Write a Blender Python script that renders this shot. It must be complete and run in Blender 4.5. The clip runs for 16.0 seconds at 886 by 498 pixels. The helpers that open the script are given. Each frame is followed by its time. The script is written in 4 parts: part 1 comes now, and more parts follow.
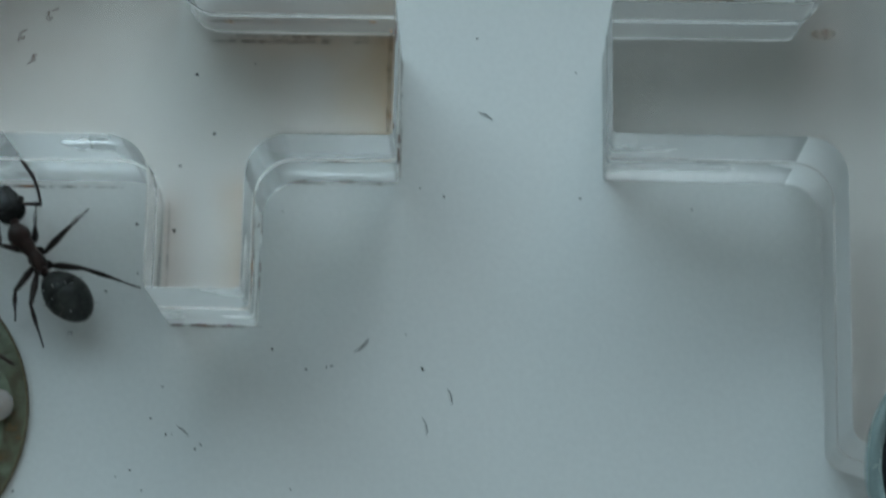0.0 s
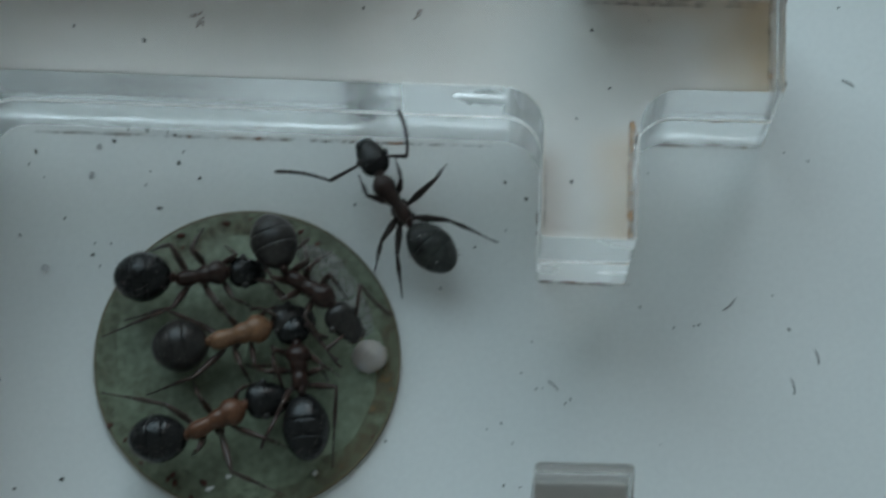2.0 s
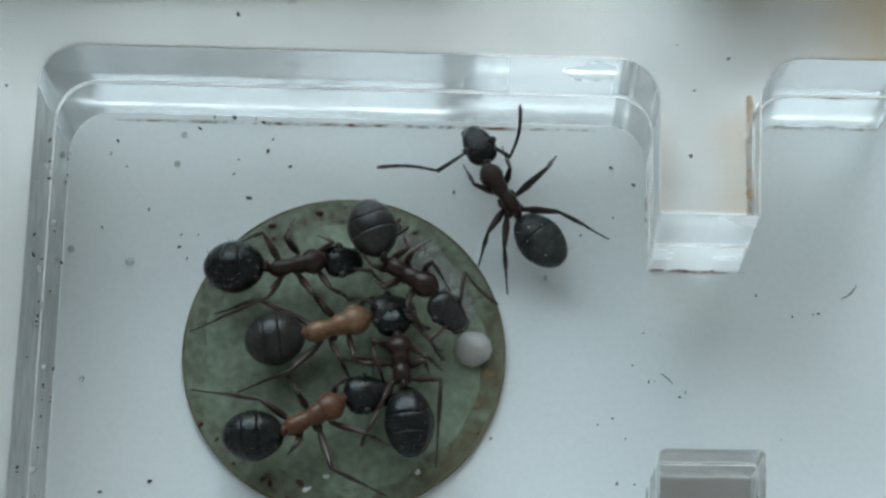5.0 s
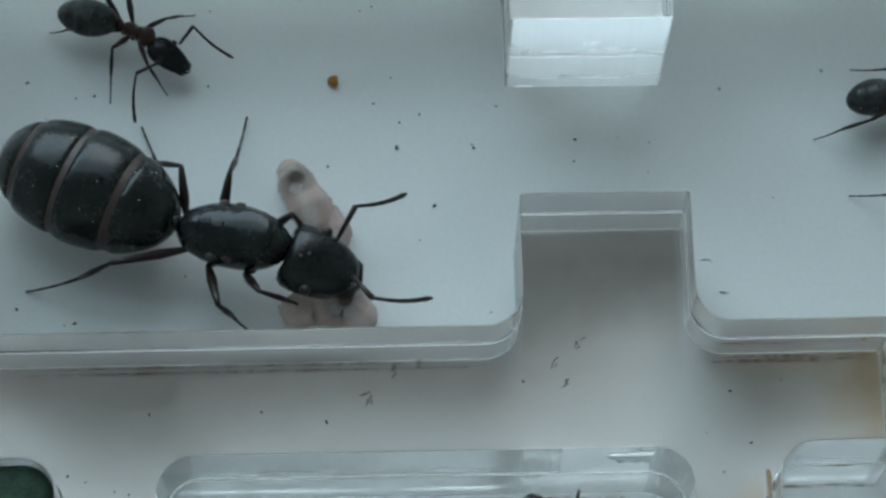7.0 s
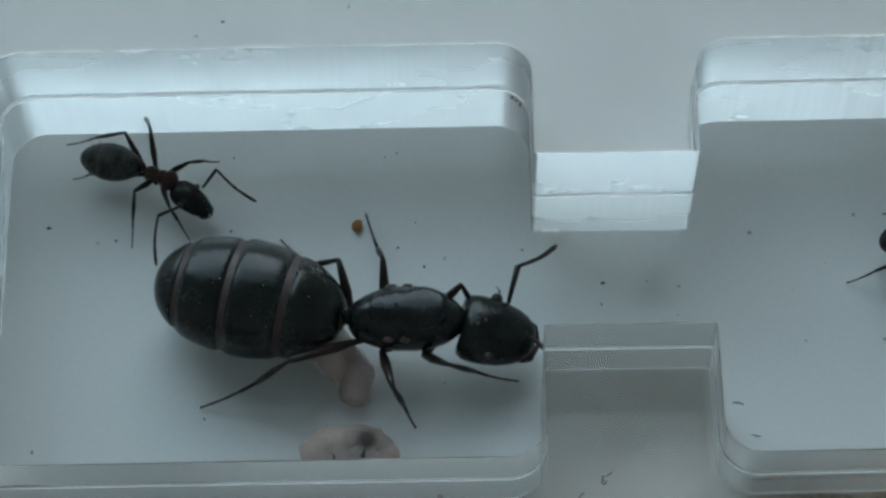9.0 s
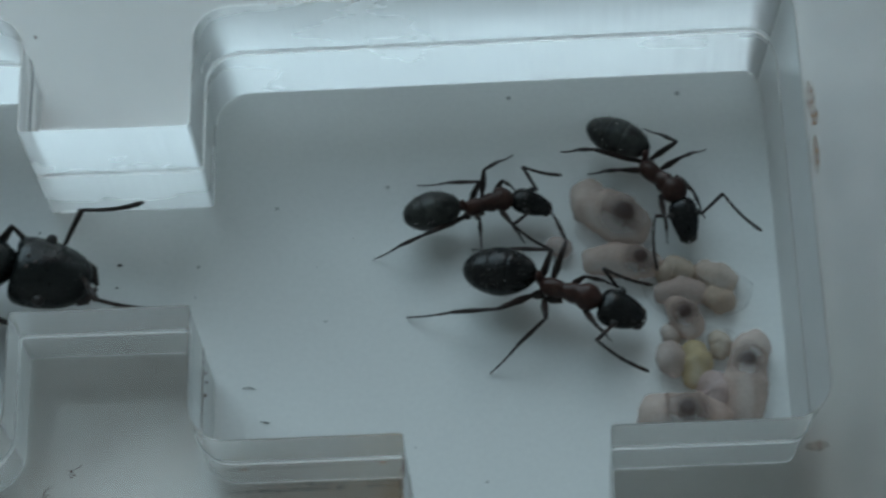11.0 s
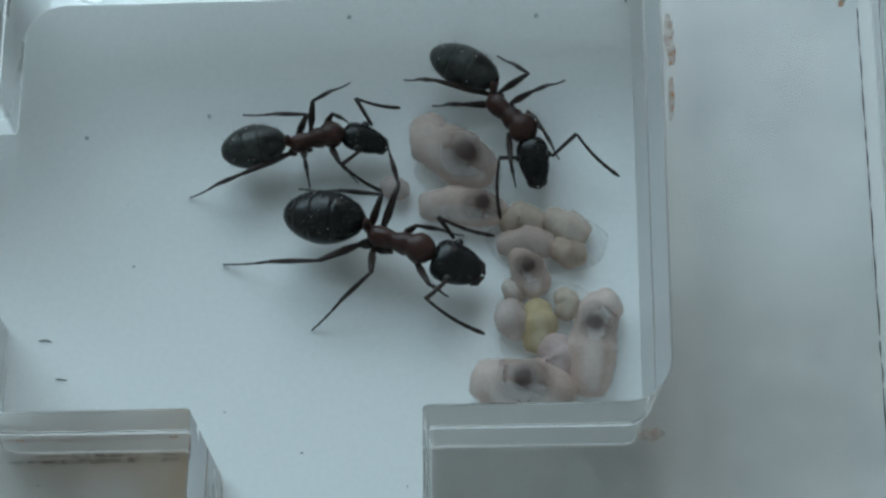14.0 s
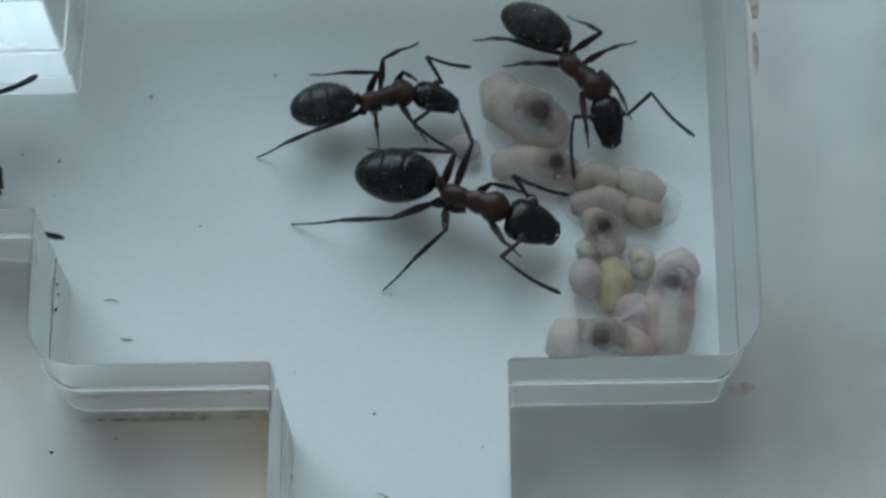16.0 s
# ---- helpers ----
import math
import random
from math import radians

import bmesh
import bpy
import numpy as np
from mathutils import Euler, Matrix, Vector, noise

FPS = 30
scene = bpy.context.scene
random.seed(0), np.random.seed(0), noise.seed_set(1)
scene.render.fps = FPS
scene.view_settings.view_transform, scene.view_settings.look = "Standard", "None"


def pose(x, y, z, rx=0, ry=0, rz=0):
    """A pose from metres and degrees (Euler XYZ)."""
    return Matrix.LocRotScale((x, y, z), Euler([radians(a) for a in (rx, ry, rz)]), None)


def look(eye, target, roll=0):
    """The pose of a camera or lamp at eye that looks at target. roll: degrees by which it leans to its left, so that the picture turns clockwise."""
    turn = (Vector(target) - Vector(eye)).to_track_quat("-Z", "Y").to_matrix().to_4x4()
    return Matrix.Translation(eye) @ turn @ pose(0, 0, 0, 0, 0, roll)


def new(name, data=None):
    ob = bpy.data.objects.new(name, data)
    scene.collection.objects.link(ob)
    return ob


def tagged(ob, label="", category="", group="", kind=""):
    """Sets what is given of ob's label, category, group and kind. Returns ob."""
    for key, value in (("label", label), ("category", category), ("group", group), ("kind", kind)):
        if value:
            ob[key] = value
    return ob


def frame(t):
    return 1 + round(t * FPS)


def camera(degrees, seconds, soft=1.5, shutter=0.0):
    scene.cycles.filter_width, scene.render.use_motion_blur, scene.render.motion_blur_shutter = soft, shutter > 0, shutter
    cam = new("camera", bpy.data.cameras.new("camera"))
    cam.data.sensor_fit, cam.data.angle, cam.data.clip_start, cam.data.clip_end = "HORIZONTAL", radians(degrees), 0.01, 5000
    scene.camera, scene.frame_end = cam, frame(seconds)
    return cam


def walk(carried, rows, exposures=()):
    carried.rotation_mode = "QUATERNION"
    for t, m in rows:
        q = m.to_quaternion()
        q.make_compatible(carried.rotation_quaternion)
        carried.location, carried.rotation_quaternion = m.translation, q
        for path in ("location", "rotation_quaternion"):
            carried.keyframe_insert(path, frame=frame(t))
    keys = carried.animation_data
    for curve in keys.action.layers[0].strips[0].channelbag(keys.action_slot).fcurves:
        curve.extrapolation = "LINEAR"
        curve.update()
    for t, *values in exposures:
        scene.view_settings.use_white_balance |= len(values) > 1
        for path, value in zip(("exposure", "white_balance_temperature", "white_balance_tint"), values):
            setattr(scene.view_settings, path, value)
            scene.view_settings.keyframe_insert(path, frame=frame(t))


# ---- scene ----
MM = 0.001          # all plan numbers below are millimetres
LENS = 20.32
cam = camera(LENS, 16.0, soft=2.6, shutter=0.32)
# seconds, eye x y z, then the turn about x, y and z in degrees
PATH = [
    (0, 21.46, -34.11, 104.13, 12.35, 0.75, 1.13),
    (0.5, 20.43, -31.64, 104.79, 12.94, 1.04, 1.09),
    (1, 19.62, -31.24, 105.08, 13.29, 1.19, 1.10),
    (1.5, 13.41, -35.28, 104.96, 14.21, 1.44, 1.54),
    (2, 6.02, -38.88, 104.83, 13.61, 0.68, 2.24),
    (2.5, 2.41, -40.81, 103.29, 12.77, 0.43, 2.45),
    (3, 1.39, -41.20, 102.24, 12.48, 0.62, 2.21),
    (3.2, 0.92, -41.15, 101.68, 12.62, 0.50, 2.17),
    (5.3, 1.59, -42.59, 98.51, 16.25, 0.70, 1.41),
    (5.5, 1.73, -40.35, 101.20, 16.28, 0.65, 0.83),
    (6, 2.22, -37.55, 107.84, 18.13, 0.96, -0.13),
    (6.5, -1.42, -36.65, 112.04, 19.33, 0.21, -0.60),
    (7, -5.00, -38.67, 115.87, 20.27, -0.45, -1.36),
    (7.5, -7.32, -39.76, 117.82, 21.21, -0.56, -2.36),
    (8, -5.46, -43.24, 118.13, 25.98, -0.00, -1.15),
    (8.2, -6.68, -44.85, 116.61, 26.74, -0.04, -1.22),
    (10.3, 10.72, -44.65, 107.15, 27.26, 2.76, 0.03),
    (10.5, 13.56, -45.19, 106.57, 26.98, 2.82, -0.19),
    (11, 23.86, -42.38, 104.90, 26.46, 3.14, -1.20),
    (11.5, 25.75, -39.79, 103.12, 25.15, 3.08, -1.19),
    (12, 30.04, -37.96, 100.90, 24.59, 3.64, -0.80),
    (12.5, 32.24, -37.48, 99.62, 24.32, 3.81, -0.28),
    (13, 31.88, -35.06, 98.31, 23.48, 3.42, -0.02),
    (13.5, 32.48, -33.27, 96.69, 22.61, 3.43, 0.00),
    (14, 32.54, -32.54, 96.05, 22.35, 3.42, 0.11),
    (14.5, 32.28, -32.19, 95.57, 22.83, 3.34, 0.28),
    (15, 31.45, -32.09, 95.86, 22.91, 3.12, 0.21),
    (15.5, 30.92, -32.74, 95.49, 22.99, 3.05, 0.10),
    (16, 27.63, -34.98, 93.61, 23.25, 2.40, -0.03),
]
walk(cam, [(t, pose(x * MM, y * MM, z * MM, a, b, c)) for t, x, y, z, a, b, c in PATH],
     exposures=[(0.0, -0.40, 6500, 10), (1.5, -0.44, 6540, 11), (2.4, -0.12, 6600, 12), (3.0, 0.2, 6650, 14), (5.5, 0.37, 6690, 14), (6.0, 0.0, 6580, 13), (7.0, -0.25, 6450, 11), (8.0, -0.50, 6400, 11), (10.5, -0.72, 6420, 11), (12.0, -0.58, 6410, 11), (13.0, -0.22, 6390, 11), (13.5, -0.14, 6390, 11), (16.0, -0.14, 6390, 11)])

# ---- world and light ----
world = bpy.data.worlds.new("sky")
scene.world = world
world.use_nodes = True
wn = world.node_tree.nodes
sky = wn.new("ShaderNodeTexSky")
sky.sky_type = "NISHITA"
sky.sun_disc = False
sky.sun_elevation, sky.sun_rotation = radians(38), radians(20)
world.node_tree.links.new(sky.outputs[0], wn["Background"].inputs[0])
wn["Background"].inputs[1].default_value = 0.10

def window_light(power, height, z, aim):
    """Daylight in one opening of the window; sizes in metres."""
    data = bpy.data.lights.new("window_light", "AREA")
    data.shape, data.size, data.size_y = "RECTANGLE", 0.52, height
    data.energy, data.color = power, (0.66, 0.922, 1.0)
    new("window_light", data).matrix_world = look((-0.13, 0.30, z), (-0.10, 0.066, aim))


window_light(1.46, 0.25, 0.22, 0.165)      # lower pane, open to the sky
window_light(0.86, 0.33, 0.53, 0.44)      # upper pane, a weaker unseen source added to brighten the wall faces
scene.view_settings.exposure = 0.0
# light must pass sharply through the acrylic
scene.cycles.blur_glossy = 0.0


# ---- materials ----
def mat(name, color, rough=0.5, metal=0.0, spec=0.5, var=0.12, scale=900.0, fine=9000.0, bump=0.0, color2=None, trans=0.0, ior=1.45, sss=0.0, coat=0.0, spot=None, squash=None, film=0.0, low=0.0, rvar=None, milk=0.0):
    m = bpy.data.materials.new(name)
    m.use_nodes = True
    nt = m.node_tree
    n, l = nt.nodes, nt.links
    b = n["Principled BSDF"]
    b.inputs["Roughness"].default_value = rough
    b.inputs["Metallic"].default_value = metal
    b.inputs["Specular IOR Level"].default_value = spec
    b.inputs["IOR"].default_value = ior
    b.inputs["Transmission Weight"].default_value = trans
    b.inputs["Coat Weight"].default_value = coat
    if sss:
        b.inputs["Subsurface Weight"].default_value = sss
        b.inputs["Subsurface Radius"].default_value = (0.0009, 0.0006, 0.0004)
    tc = n.new("ShaderNodeTexCoord")
    big, small = n.new("ShaderNodeTexNoise"), n.new("ShaderNodeTexNoise")
    big.inputs["Scale"].default_value, small.inputs["Scale"].default_value = scale, fine
    big.inputs["Detail"].default_value = small.inputs["Detail"].default_value = 4
    mix = n.new("ShaderNodeMath")
    mix.operation = "ADD"
    half = n.new("ShaderNodeMath")
    half.operation = "MULTIPLY"
    half.inputs[1].default_value = 0.5
    place = tc.outputs["Object"]
    if squash:
        stretch = n.new("ShaderNodeVectorMath")
        stretch.operation = "MULTIPLY"
        stretch.inputs[1].default_value = squash
        l.new(place, stretch.inputs[0])
        place = stretch.outputs[0]
    for t in (big, small):
        l.new(place, t.inputs["Vector"])
    l.new(big.outputs[0], mix.inputs[0])
    l.new(small.outputs[0], mix.inputs[1])
    l.new(mix.outputs[0], half.inputs[0])
    ramp = n.new("ShaderNodeValToRGB")
    c2 = color2 or tuple(c * (1 - 2.2 * var) for c in color)
    ramp.color_ramp.elements[0].position, ramp.color_ramp.elements[1].position = 0.34, 0.66
    ramp.color_ramp.elements[0].color, ramp.color_ramp.elements[1].color = (*c2, 1), (*color, 1)
    l.new(half.outputs[0], ramp.inputs[0])
    out = ramp.outputs[0]
    if spot:
        (sx, sy, sz), r, sc = spot
        dist = n.new("ShaderNodeVectorMath")
        dist.operation = "DISTANCE"
        dist.inputs[1].default_value = (sx, sy, sz)
        l.new(tc.outputs["Object"], dist.inputs[0])
        fall = n.new("ShaderNodeMapRange")
        fall.inputs[1].default_value, fall.inputs[2].default_value = r * 0.25, r
        fall.inputs[3].default_value, fall.inputs[4].default_value = 1, 0
        l.new(dist.outputs["Value"], fall.inputs[0])
        mx = n.new("ShaderNodeMix")
        mx.data_type = "RGBA"
        l.new(fall.outputs[0], mx.inputs[0])
        l.new(out, mx.inputs[6])
        mx.inputs[7].default_value = (*sc, 1)
        out = mx.outputs[2]
    l.new(out, b.inputs["Base Color"])
    if film:
        thin = n.new("ShaderNodeMapRange")
        thin.inputs[1].default_value, thin.inputs[2].default_value = 0.42, 0.66
        thin.inputs[3].default_value, thin.inputs[4].default_value = film * low, film
        l.new(half.outputs[0], thin.inputs[0])
        veil = thin.outputs[0]
        if spot:                          # the gut makes the body less clear
            dense, more = n.new("ShaderNodeMath"), n.new("ShaderNodeMath")
            dense.operation, more.operation = "MULTIPLY", "MAXIMUM"
            dense.inputs[1].default_value = 0.9
            core = n.new("ShaderNodeMath")
            core.operation = "POWER"
            core.inputs[1].default_value = 1.4
            l.new(fall.outputs[0], core.inputs[0])
            l.new(core.outputs[0], dense.inputs[0])
            l.new(dense.outputs[0], more.inputs[0])
            l.new(veil, more.inputs[1])
            veil = more.outputs[0]
        l.new(veil, b.inputs["Alpha"])
    if rvar:
        gloss = n.new("ShaderNodeMapRange")
        gloss.inputs[1].default_value, gloss.inputs[2].default_value = 0.36, 0.64
        gloss.inputs[3].default_value, gloss.inputs[4].default_value = rvar
        l.new(half.outputs[0], gloss.inputs[0])
        l.new(gloss.outputs[0], b.inputs["Roughness"])
    if milk:
        glow, both = n.new("ShaderNodeBsdfTranslucent"), n.new("ShaderNodeMixShader")
        glow.inputs["Color"].default_value = (0.9, 0.9, 0.89, 1)
        both.inputs[0].default_value = milk
        l.new(b.outputs[0], both.inputs[1])
        l.new(glow.outputs[0], both.inputs[2])
        l.new(both.outputs[0], n["Material Output"].inputs[0])
    if bump:
        bp = n.new("ShaderNodeBump")
        bp.inputs["Strength"].default_value, bp.inputs["Distance"].default_value = bump, 0.00008
        l.new(half.outputs[0], bp.inputs["Height"])
        l.new(bp.outputs[0], b.inputs["Normal"])
    return m


M_BASE = mat("white_plastic", (0.80, 0.80, 0.79), 0.36, spec=0.8, var=0.03, scale=70, fine=4000, bump=0.05)


def tinted(m, stains_and_shade):
    """Dried stains on the plate, and tints with shade put into the colour; each: x0, x1, y0, y1, its tone, its
    strength, and the shares over which it thins out at the west, east, south and north side.
    """
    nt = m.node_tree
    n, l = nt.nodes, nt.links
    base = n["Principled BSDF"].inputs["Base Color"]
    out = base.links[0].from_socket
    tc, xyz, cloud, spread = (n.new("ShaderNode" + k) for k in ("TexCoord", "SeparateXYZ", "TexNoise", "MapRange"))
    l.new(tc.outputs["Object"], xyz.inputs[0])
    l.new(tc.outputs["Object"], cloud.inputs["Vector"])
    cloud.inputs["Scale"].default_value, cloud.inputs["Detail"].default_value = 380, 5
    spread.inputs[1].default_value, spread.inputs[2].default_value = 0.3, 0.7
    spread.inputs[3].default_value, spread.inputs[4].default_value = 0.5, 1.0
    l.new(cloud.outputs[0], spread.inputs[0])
    for x0, x1, y0, y1, tone, thick, (west, east, south, north) in stains_and_shade:
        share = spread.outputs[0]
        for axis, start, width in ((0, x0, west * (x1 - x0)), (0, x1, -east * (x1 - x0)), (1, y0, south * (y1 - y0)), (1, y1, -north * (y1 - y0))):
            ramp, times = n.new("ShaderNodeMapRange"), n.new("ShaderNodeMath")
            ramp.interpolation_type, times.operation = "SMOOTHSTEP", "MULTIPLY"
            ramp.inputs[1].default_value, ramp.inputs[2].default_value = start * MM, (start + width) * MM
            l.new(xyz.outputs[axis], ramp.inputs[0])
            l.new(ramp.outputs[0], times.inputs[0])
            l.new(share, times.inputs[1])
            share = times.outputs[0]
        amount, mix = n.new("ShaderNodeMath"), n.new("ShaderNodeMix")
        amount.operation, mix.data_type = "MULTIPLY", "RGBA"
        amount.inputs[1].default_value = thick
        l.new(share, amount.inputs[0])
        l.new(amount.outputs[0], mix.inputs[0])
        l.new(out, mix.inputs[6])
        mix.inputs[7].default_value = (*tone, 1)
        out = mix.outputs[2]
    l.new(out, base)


tinted(M_BASE, [
    # brown tint, with the shade under the north tongue put into it
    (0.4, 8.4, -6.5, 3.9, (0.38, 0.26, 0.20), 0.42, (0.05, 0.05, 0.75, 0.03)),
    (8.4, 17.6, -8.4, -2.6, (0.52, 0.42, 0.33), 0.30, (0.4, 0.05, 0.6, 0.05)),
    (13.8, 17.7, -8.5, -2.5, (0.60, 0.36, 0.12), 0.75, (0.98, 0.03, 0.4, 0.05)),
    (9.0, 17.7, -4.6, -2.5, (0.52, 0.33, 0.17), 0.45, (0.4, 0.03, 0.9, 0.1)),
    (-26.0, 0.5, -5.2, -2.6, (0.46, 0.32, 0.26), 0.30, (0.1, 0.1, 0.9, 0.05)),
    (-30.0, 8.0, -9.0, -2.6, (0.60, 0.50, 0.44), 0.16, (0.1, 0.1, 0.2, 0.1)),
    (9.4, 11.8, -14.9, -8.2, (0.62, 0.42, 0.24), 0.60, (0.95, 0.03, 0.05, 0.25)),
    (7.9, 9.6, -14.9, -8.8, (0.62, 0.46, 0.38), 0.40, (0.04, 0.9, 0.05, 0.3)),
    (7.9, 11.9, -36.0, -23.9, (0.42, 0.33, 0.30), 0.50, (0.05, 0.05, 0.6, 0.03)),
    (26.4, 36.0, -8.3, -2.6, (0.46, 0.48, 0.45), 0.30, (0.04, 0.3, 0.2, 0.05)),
    # dusty grey tint that also paints in the east strip's darker tone as shade
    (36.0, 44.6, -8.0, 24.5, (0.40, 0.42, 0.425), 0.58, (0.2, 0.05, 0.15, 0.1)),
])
M_ACRYL = mat("clear_acrylic", (0.95, 0.918, 0.90), 0.08, trans=1.0, ior=1.49, var=0.03, scale=110, fine=900, rvar=(0.05, 0.12))
M_MILLED = mat("milled_acrylic", (0.92, 0.92, 0.915), 0.3, trans=0.92, ior=1.49, var=0.03, scale=70, fine=160, bump=0.015, squash=(0.8, 0.8, 2.0), rvar=(0.16, 0.32), milk=0.36)
M_SEAM = mat("glued_seam", (0.94, 0.94, 0.93), 0.5, trans=0.5, ior=1.49, var=0.06, scale=500, fine=3000, bump=0.5, rvar=(0.3, 0.6), milk=0.55)
M_FACE = mat("cut_acrylic", (0.93, 0.91, 0.90), 0.1, trans=1.0, ior=1.49, var=0.03, scale=160, fine=900, bump=0.05, rvar=(0.06, 0.20), milk=0.15)


M_BAR = mat("scraped_acrylic", (0.92, 0.91, 0.905), 0.2, trans=0.96, ior=1.49, var=0.03, scale=120, fine=700, bump=0.04, rvar=(0.10, 0.24), milk=0.09)


def chatter(m):
    """Upright cutter marks, in patches, over the relief that the material has."""
    nt = m.node_tree
    n, l = nt.nodes, nt.links
    normal = n["Principled BSDF"].inputs["Normal"]
    under = normal.links[0].from_socket
    tc, stretch, marks, patch, both, bp = (n.new(k) for k in ("ShaderNodeTexCoord", "ShaderNodeVectorMath", "ShaderNodeTexNoise", "ShaderNodeTexNoise", "ShaderNodeMath", "ShaderNodeBump"))
    stretch.operation = "MULTIPLY"
    stretch.inputs[1].default_value = (1, 1, 0.05)
    marks.inputs["Scale"].default_value, marks.inputs["Detail"].default_value = 1500, 1
    patch.inputs["Scale"].default_value, patch.inputs["Detail"].default_value = 140, 1
    both.operation = "MULTIPLY"
    bp.inputs["Strength"].default_value, bp.inputs["Distance"].default_value = 1.0, 0.00014
    l.new(tc.outputs["Object"], stretch.inputs[0])
    l.new(stretch.outputs[0], marks.inputs["Vector"])
    l.new(tc.outputs["Object"], patch.inputs["Vector"])
    l.new(marks.outputs[0], both.inputs[0])
    l.new(patch.outputs[0], both.inputs[1])
    l.new(both.outputs[0], bp.inputs["Height"])
    l.new(under, bp.inputs["Normal"])
    l.new(bp.outputs[0], normal)


M_CLEAR = mat("part_polished_acrylic", (0.95, 0.945, 0.94), 0.3, trans=1.0, ior=1.49, var=0.01, scale=200, fine=900, milk=0.18)
M_FROST = mat("frosted_corner", (0.95, 0.95, 0.94), 0.7, trans=0.0, var=0.05, scale=300, fine=1500, bump=0.3, milk=0.65)
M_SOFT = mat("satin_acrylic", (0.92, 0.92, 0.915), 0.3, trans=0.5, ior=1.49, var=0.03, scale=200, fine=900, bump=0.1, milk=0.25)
M_GRIME = mat("grimy_acrylic", (0.78, 0.78, 0.77), 0.4, trans=0.5, ior=1.49, color2=(0.26, 0.26, 0.26), scale=420, fine=2600, bump=0.6, squash=(1, 0.35, 1), milk=0.16)
def polish(m, centre, size, dull, milk):
    """One ragged polished spot on an otherwise dull, milky wall."""
    nt = m.node_tree
    n, l = nt.nodes, nt.links
    tc, off, wide, far, rag, both, gloss, veil = (n.new(k) for k in ("ShaderNodeTexCoord", "ShaderNodeVectorMath", "ShaderNodeVectorMath", "ShaderNodeVectorMath", "ShaderNodeTexNoise", "ShaderNodeMath", "ShaderNodeMapRange", "ShaderNodeMapRange"))
    off.operation, wide.operation, far.operation, both.operation = "SUBTRACT", "DIVIDE", "LENGTH", "MULTIPLY_ADD"
    off.inputs[1].default_value, wide.inputs[1].default_value = [c * MM for c in centre], [c * MM for c in size]
    rag.inputs["Scale"].default_value, rag.inputs["Detail"].default_value = 1500, 4
    both.inputs[1].default_value = 1.5
    l.new(tc.outputs["Object"], off.inputs[0])
    l.new(off.outputs[0], wide.inputs[0])
    l.new(wide.outputs[0], far.inputs[0])
    l.new(tc.outputs["Object"], rag.inputs["Vector"])
    l.new(rag.outputs[0], both.inputs[0])
    l.new(far.outputs["Value"], both.inputs[2])
    for node, a, b in ((gloss, 0.05, dull), (veil, 0.0, milk)):
        node.inputs[1].default_value, node.inputs[2].default_value = 1.62, 1.78
        node.inputs[3].default_value, node.inputs[4].default_value = a, b
        l.new(both.outputs[0], node.inputs[0])
    l.new(gloss.outputs[0], n["Principled BSDF"].inputs["Roughness"])
    l.new(veil.outputs[0], n["Mix Shader"].inputs[0])


polish(M_CLEAR, (5.6, -8.73, 6.45), (1.45, 2.0, 1.0), 0.32, 0.18)
chatter(M_MILLED)
M_BLACK = mat("black_chitin", (0.022, 0.021, 0.021), 0.20, color2=(0.005, 0.005, 0.005), scale=1300, fine=7000, bump=0.16, spec=0.34, rvar=(0.13, 0.30))
M_QUEEN = mat("glossy_black_chitin", (0.022, 0.025, 0.024), 0.17, color2=(0.006, 0.007, 0.007), scale=600, fine=5000, bump=0.22, spec=0.42, rvar=(0.12, 0.30))
M_GREY = mat("dull_grey_chitin", (0.046, 0.040, 0.037), 0.28, color2=(0.010, 0.008, 0.008), scale=1300, fine=9000, bump=0.25, spec=0.42)
M_DUSK = mat("blackish_red_chitin", (0.040, 0.018, 0.014), 0.3, var=0.25, scale=1500, fine=12000, bump=0.3, spec=0.4)
M_SPECK = mat("white_crystal", (0.85, 0.85, 0.84), 0.3, var=0.05)
M_BAND = mat("brown_membrane", (0.105, 0.068, 0.060), 0.42, color2=(0.045, 0.030, 0.027), scale=500, fine=3000, bump=0.3)
M_RED = mat("dark_red_chitin", (0.072, 0.030, 0.023), 0.34, color2=(0.022, 0.010, 0.009), scale=800, fine=9000, bump=0.5, spec=0.35)
M_DOWN = mat("downy_black_chitin", (0.062, 0.065, 0.060), 0.33, color2=(0.004, 0.004, 0.004), scale=760, fine=2300, bump=0.45, spec=0.4)
M_RUSSET = mat("russet_chitin", (0.17, 0.070, 0.036), 0.34, color2=(0.06, 0.024, 0.014), scale=900, fine=9000, bump=0.4, spec=0.4)
M_ORANGE = mat("amber_chitin", (0.27, 0.135, 0.070), 0.34, color2=(0.12, 0.055, 0.030), scale=900, fine=9000, bump=0.4)
M_LEG = mat("dark_brown_leg", (0.040, 0.022, 0.018), 0.35, var=0.3, scale=2500, fine=14000)
M_PALELEG = mat("translucent_brown_leg", (0.085, 0.052, 0.041), 0.35, color2=(0.026, 0.015, 0.012), scale=1500, fine=9000)
M_DISC = mat("green_damp_disc", (0.26, 0.315, 0.225), 0.5, color2=(0.125, 0.135, 0.088), scale=330, fine=2600, bump=0.4)
M_RIM = mat("brown_rim", (0.22, 0.19, 0.12), 0.7, color2=(0.10, 0.07, 0.035), scale=300, fine=5000, bump=0.4)
M_GRUB = mat("brown_grime", (0.20, 0.14, 0.07), 0.75, color2=(0.10, 0.07, 0.04), scale=260, fine=2200, bump=0.3, film=0.75, low=0.0)
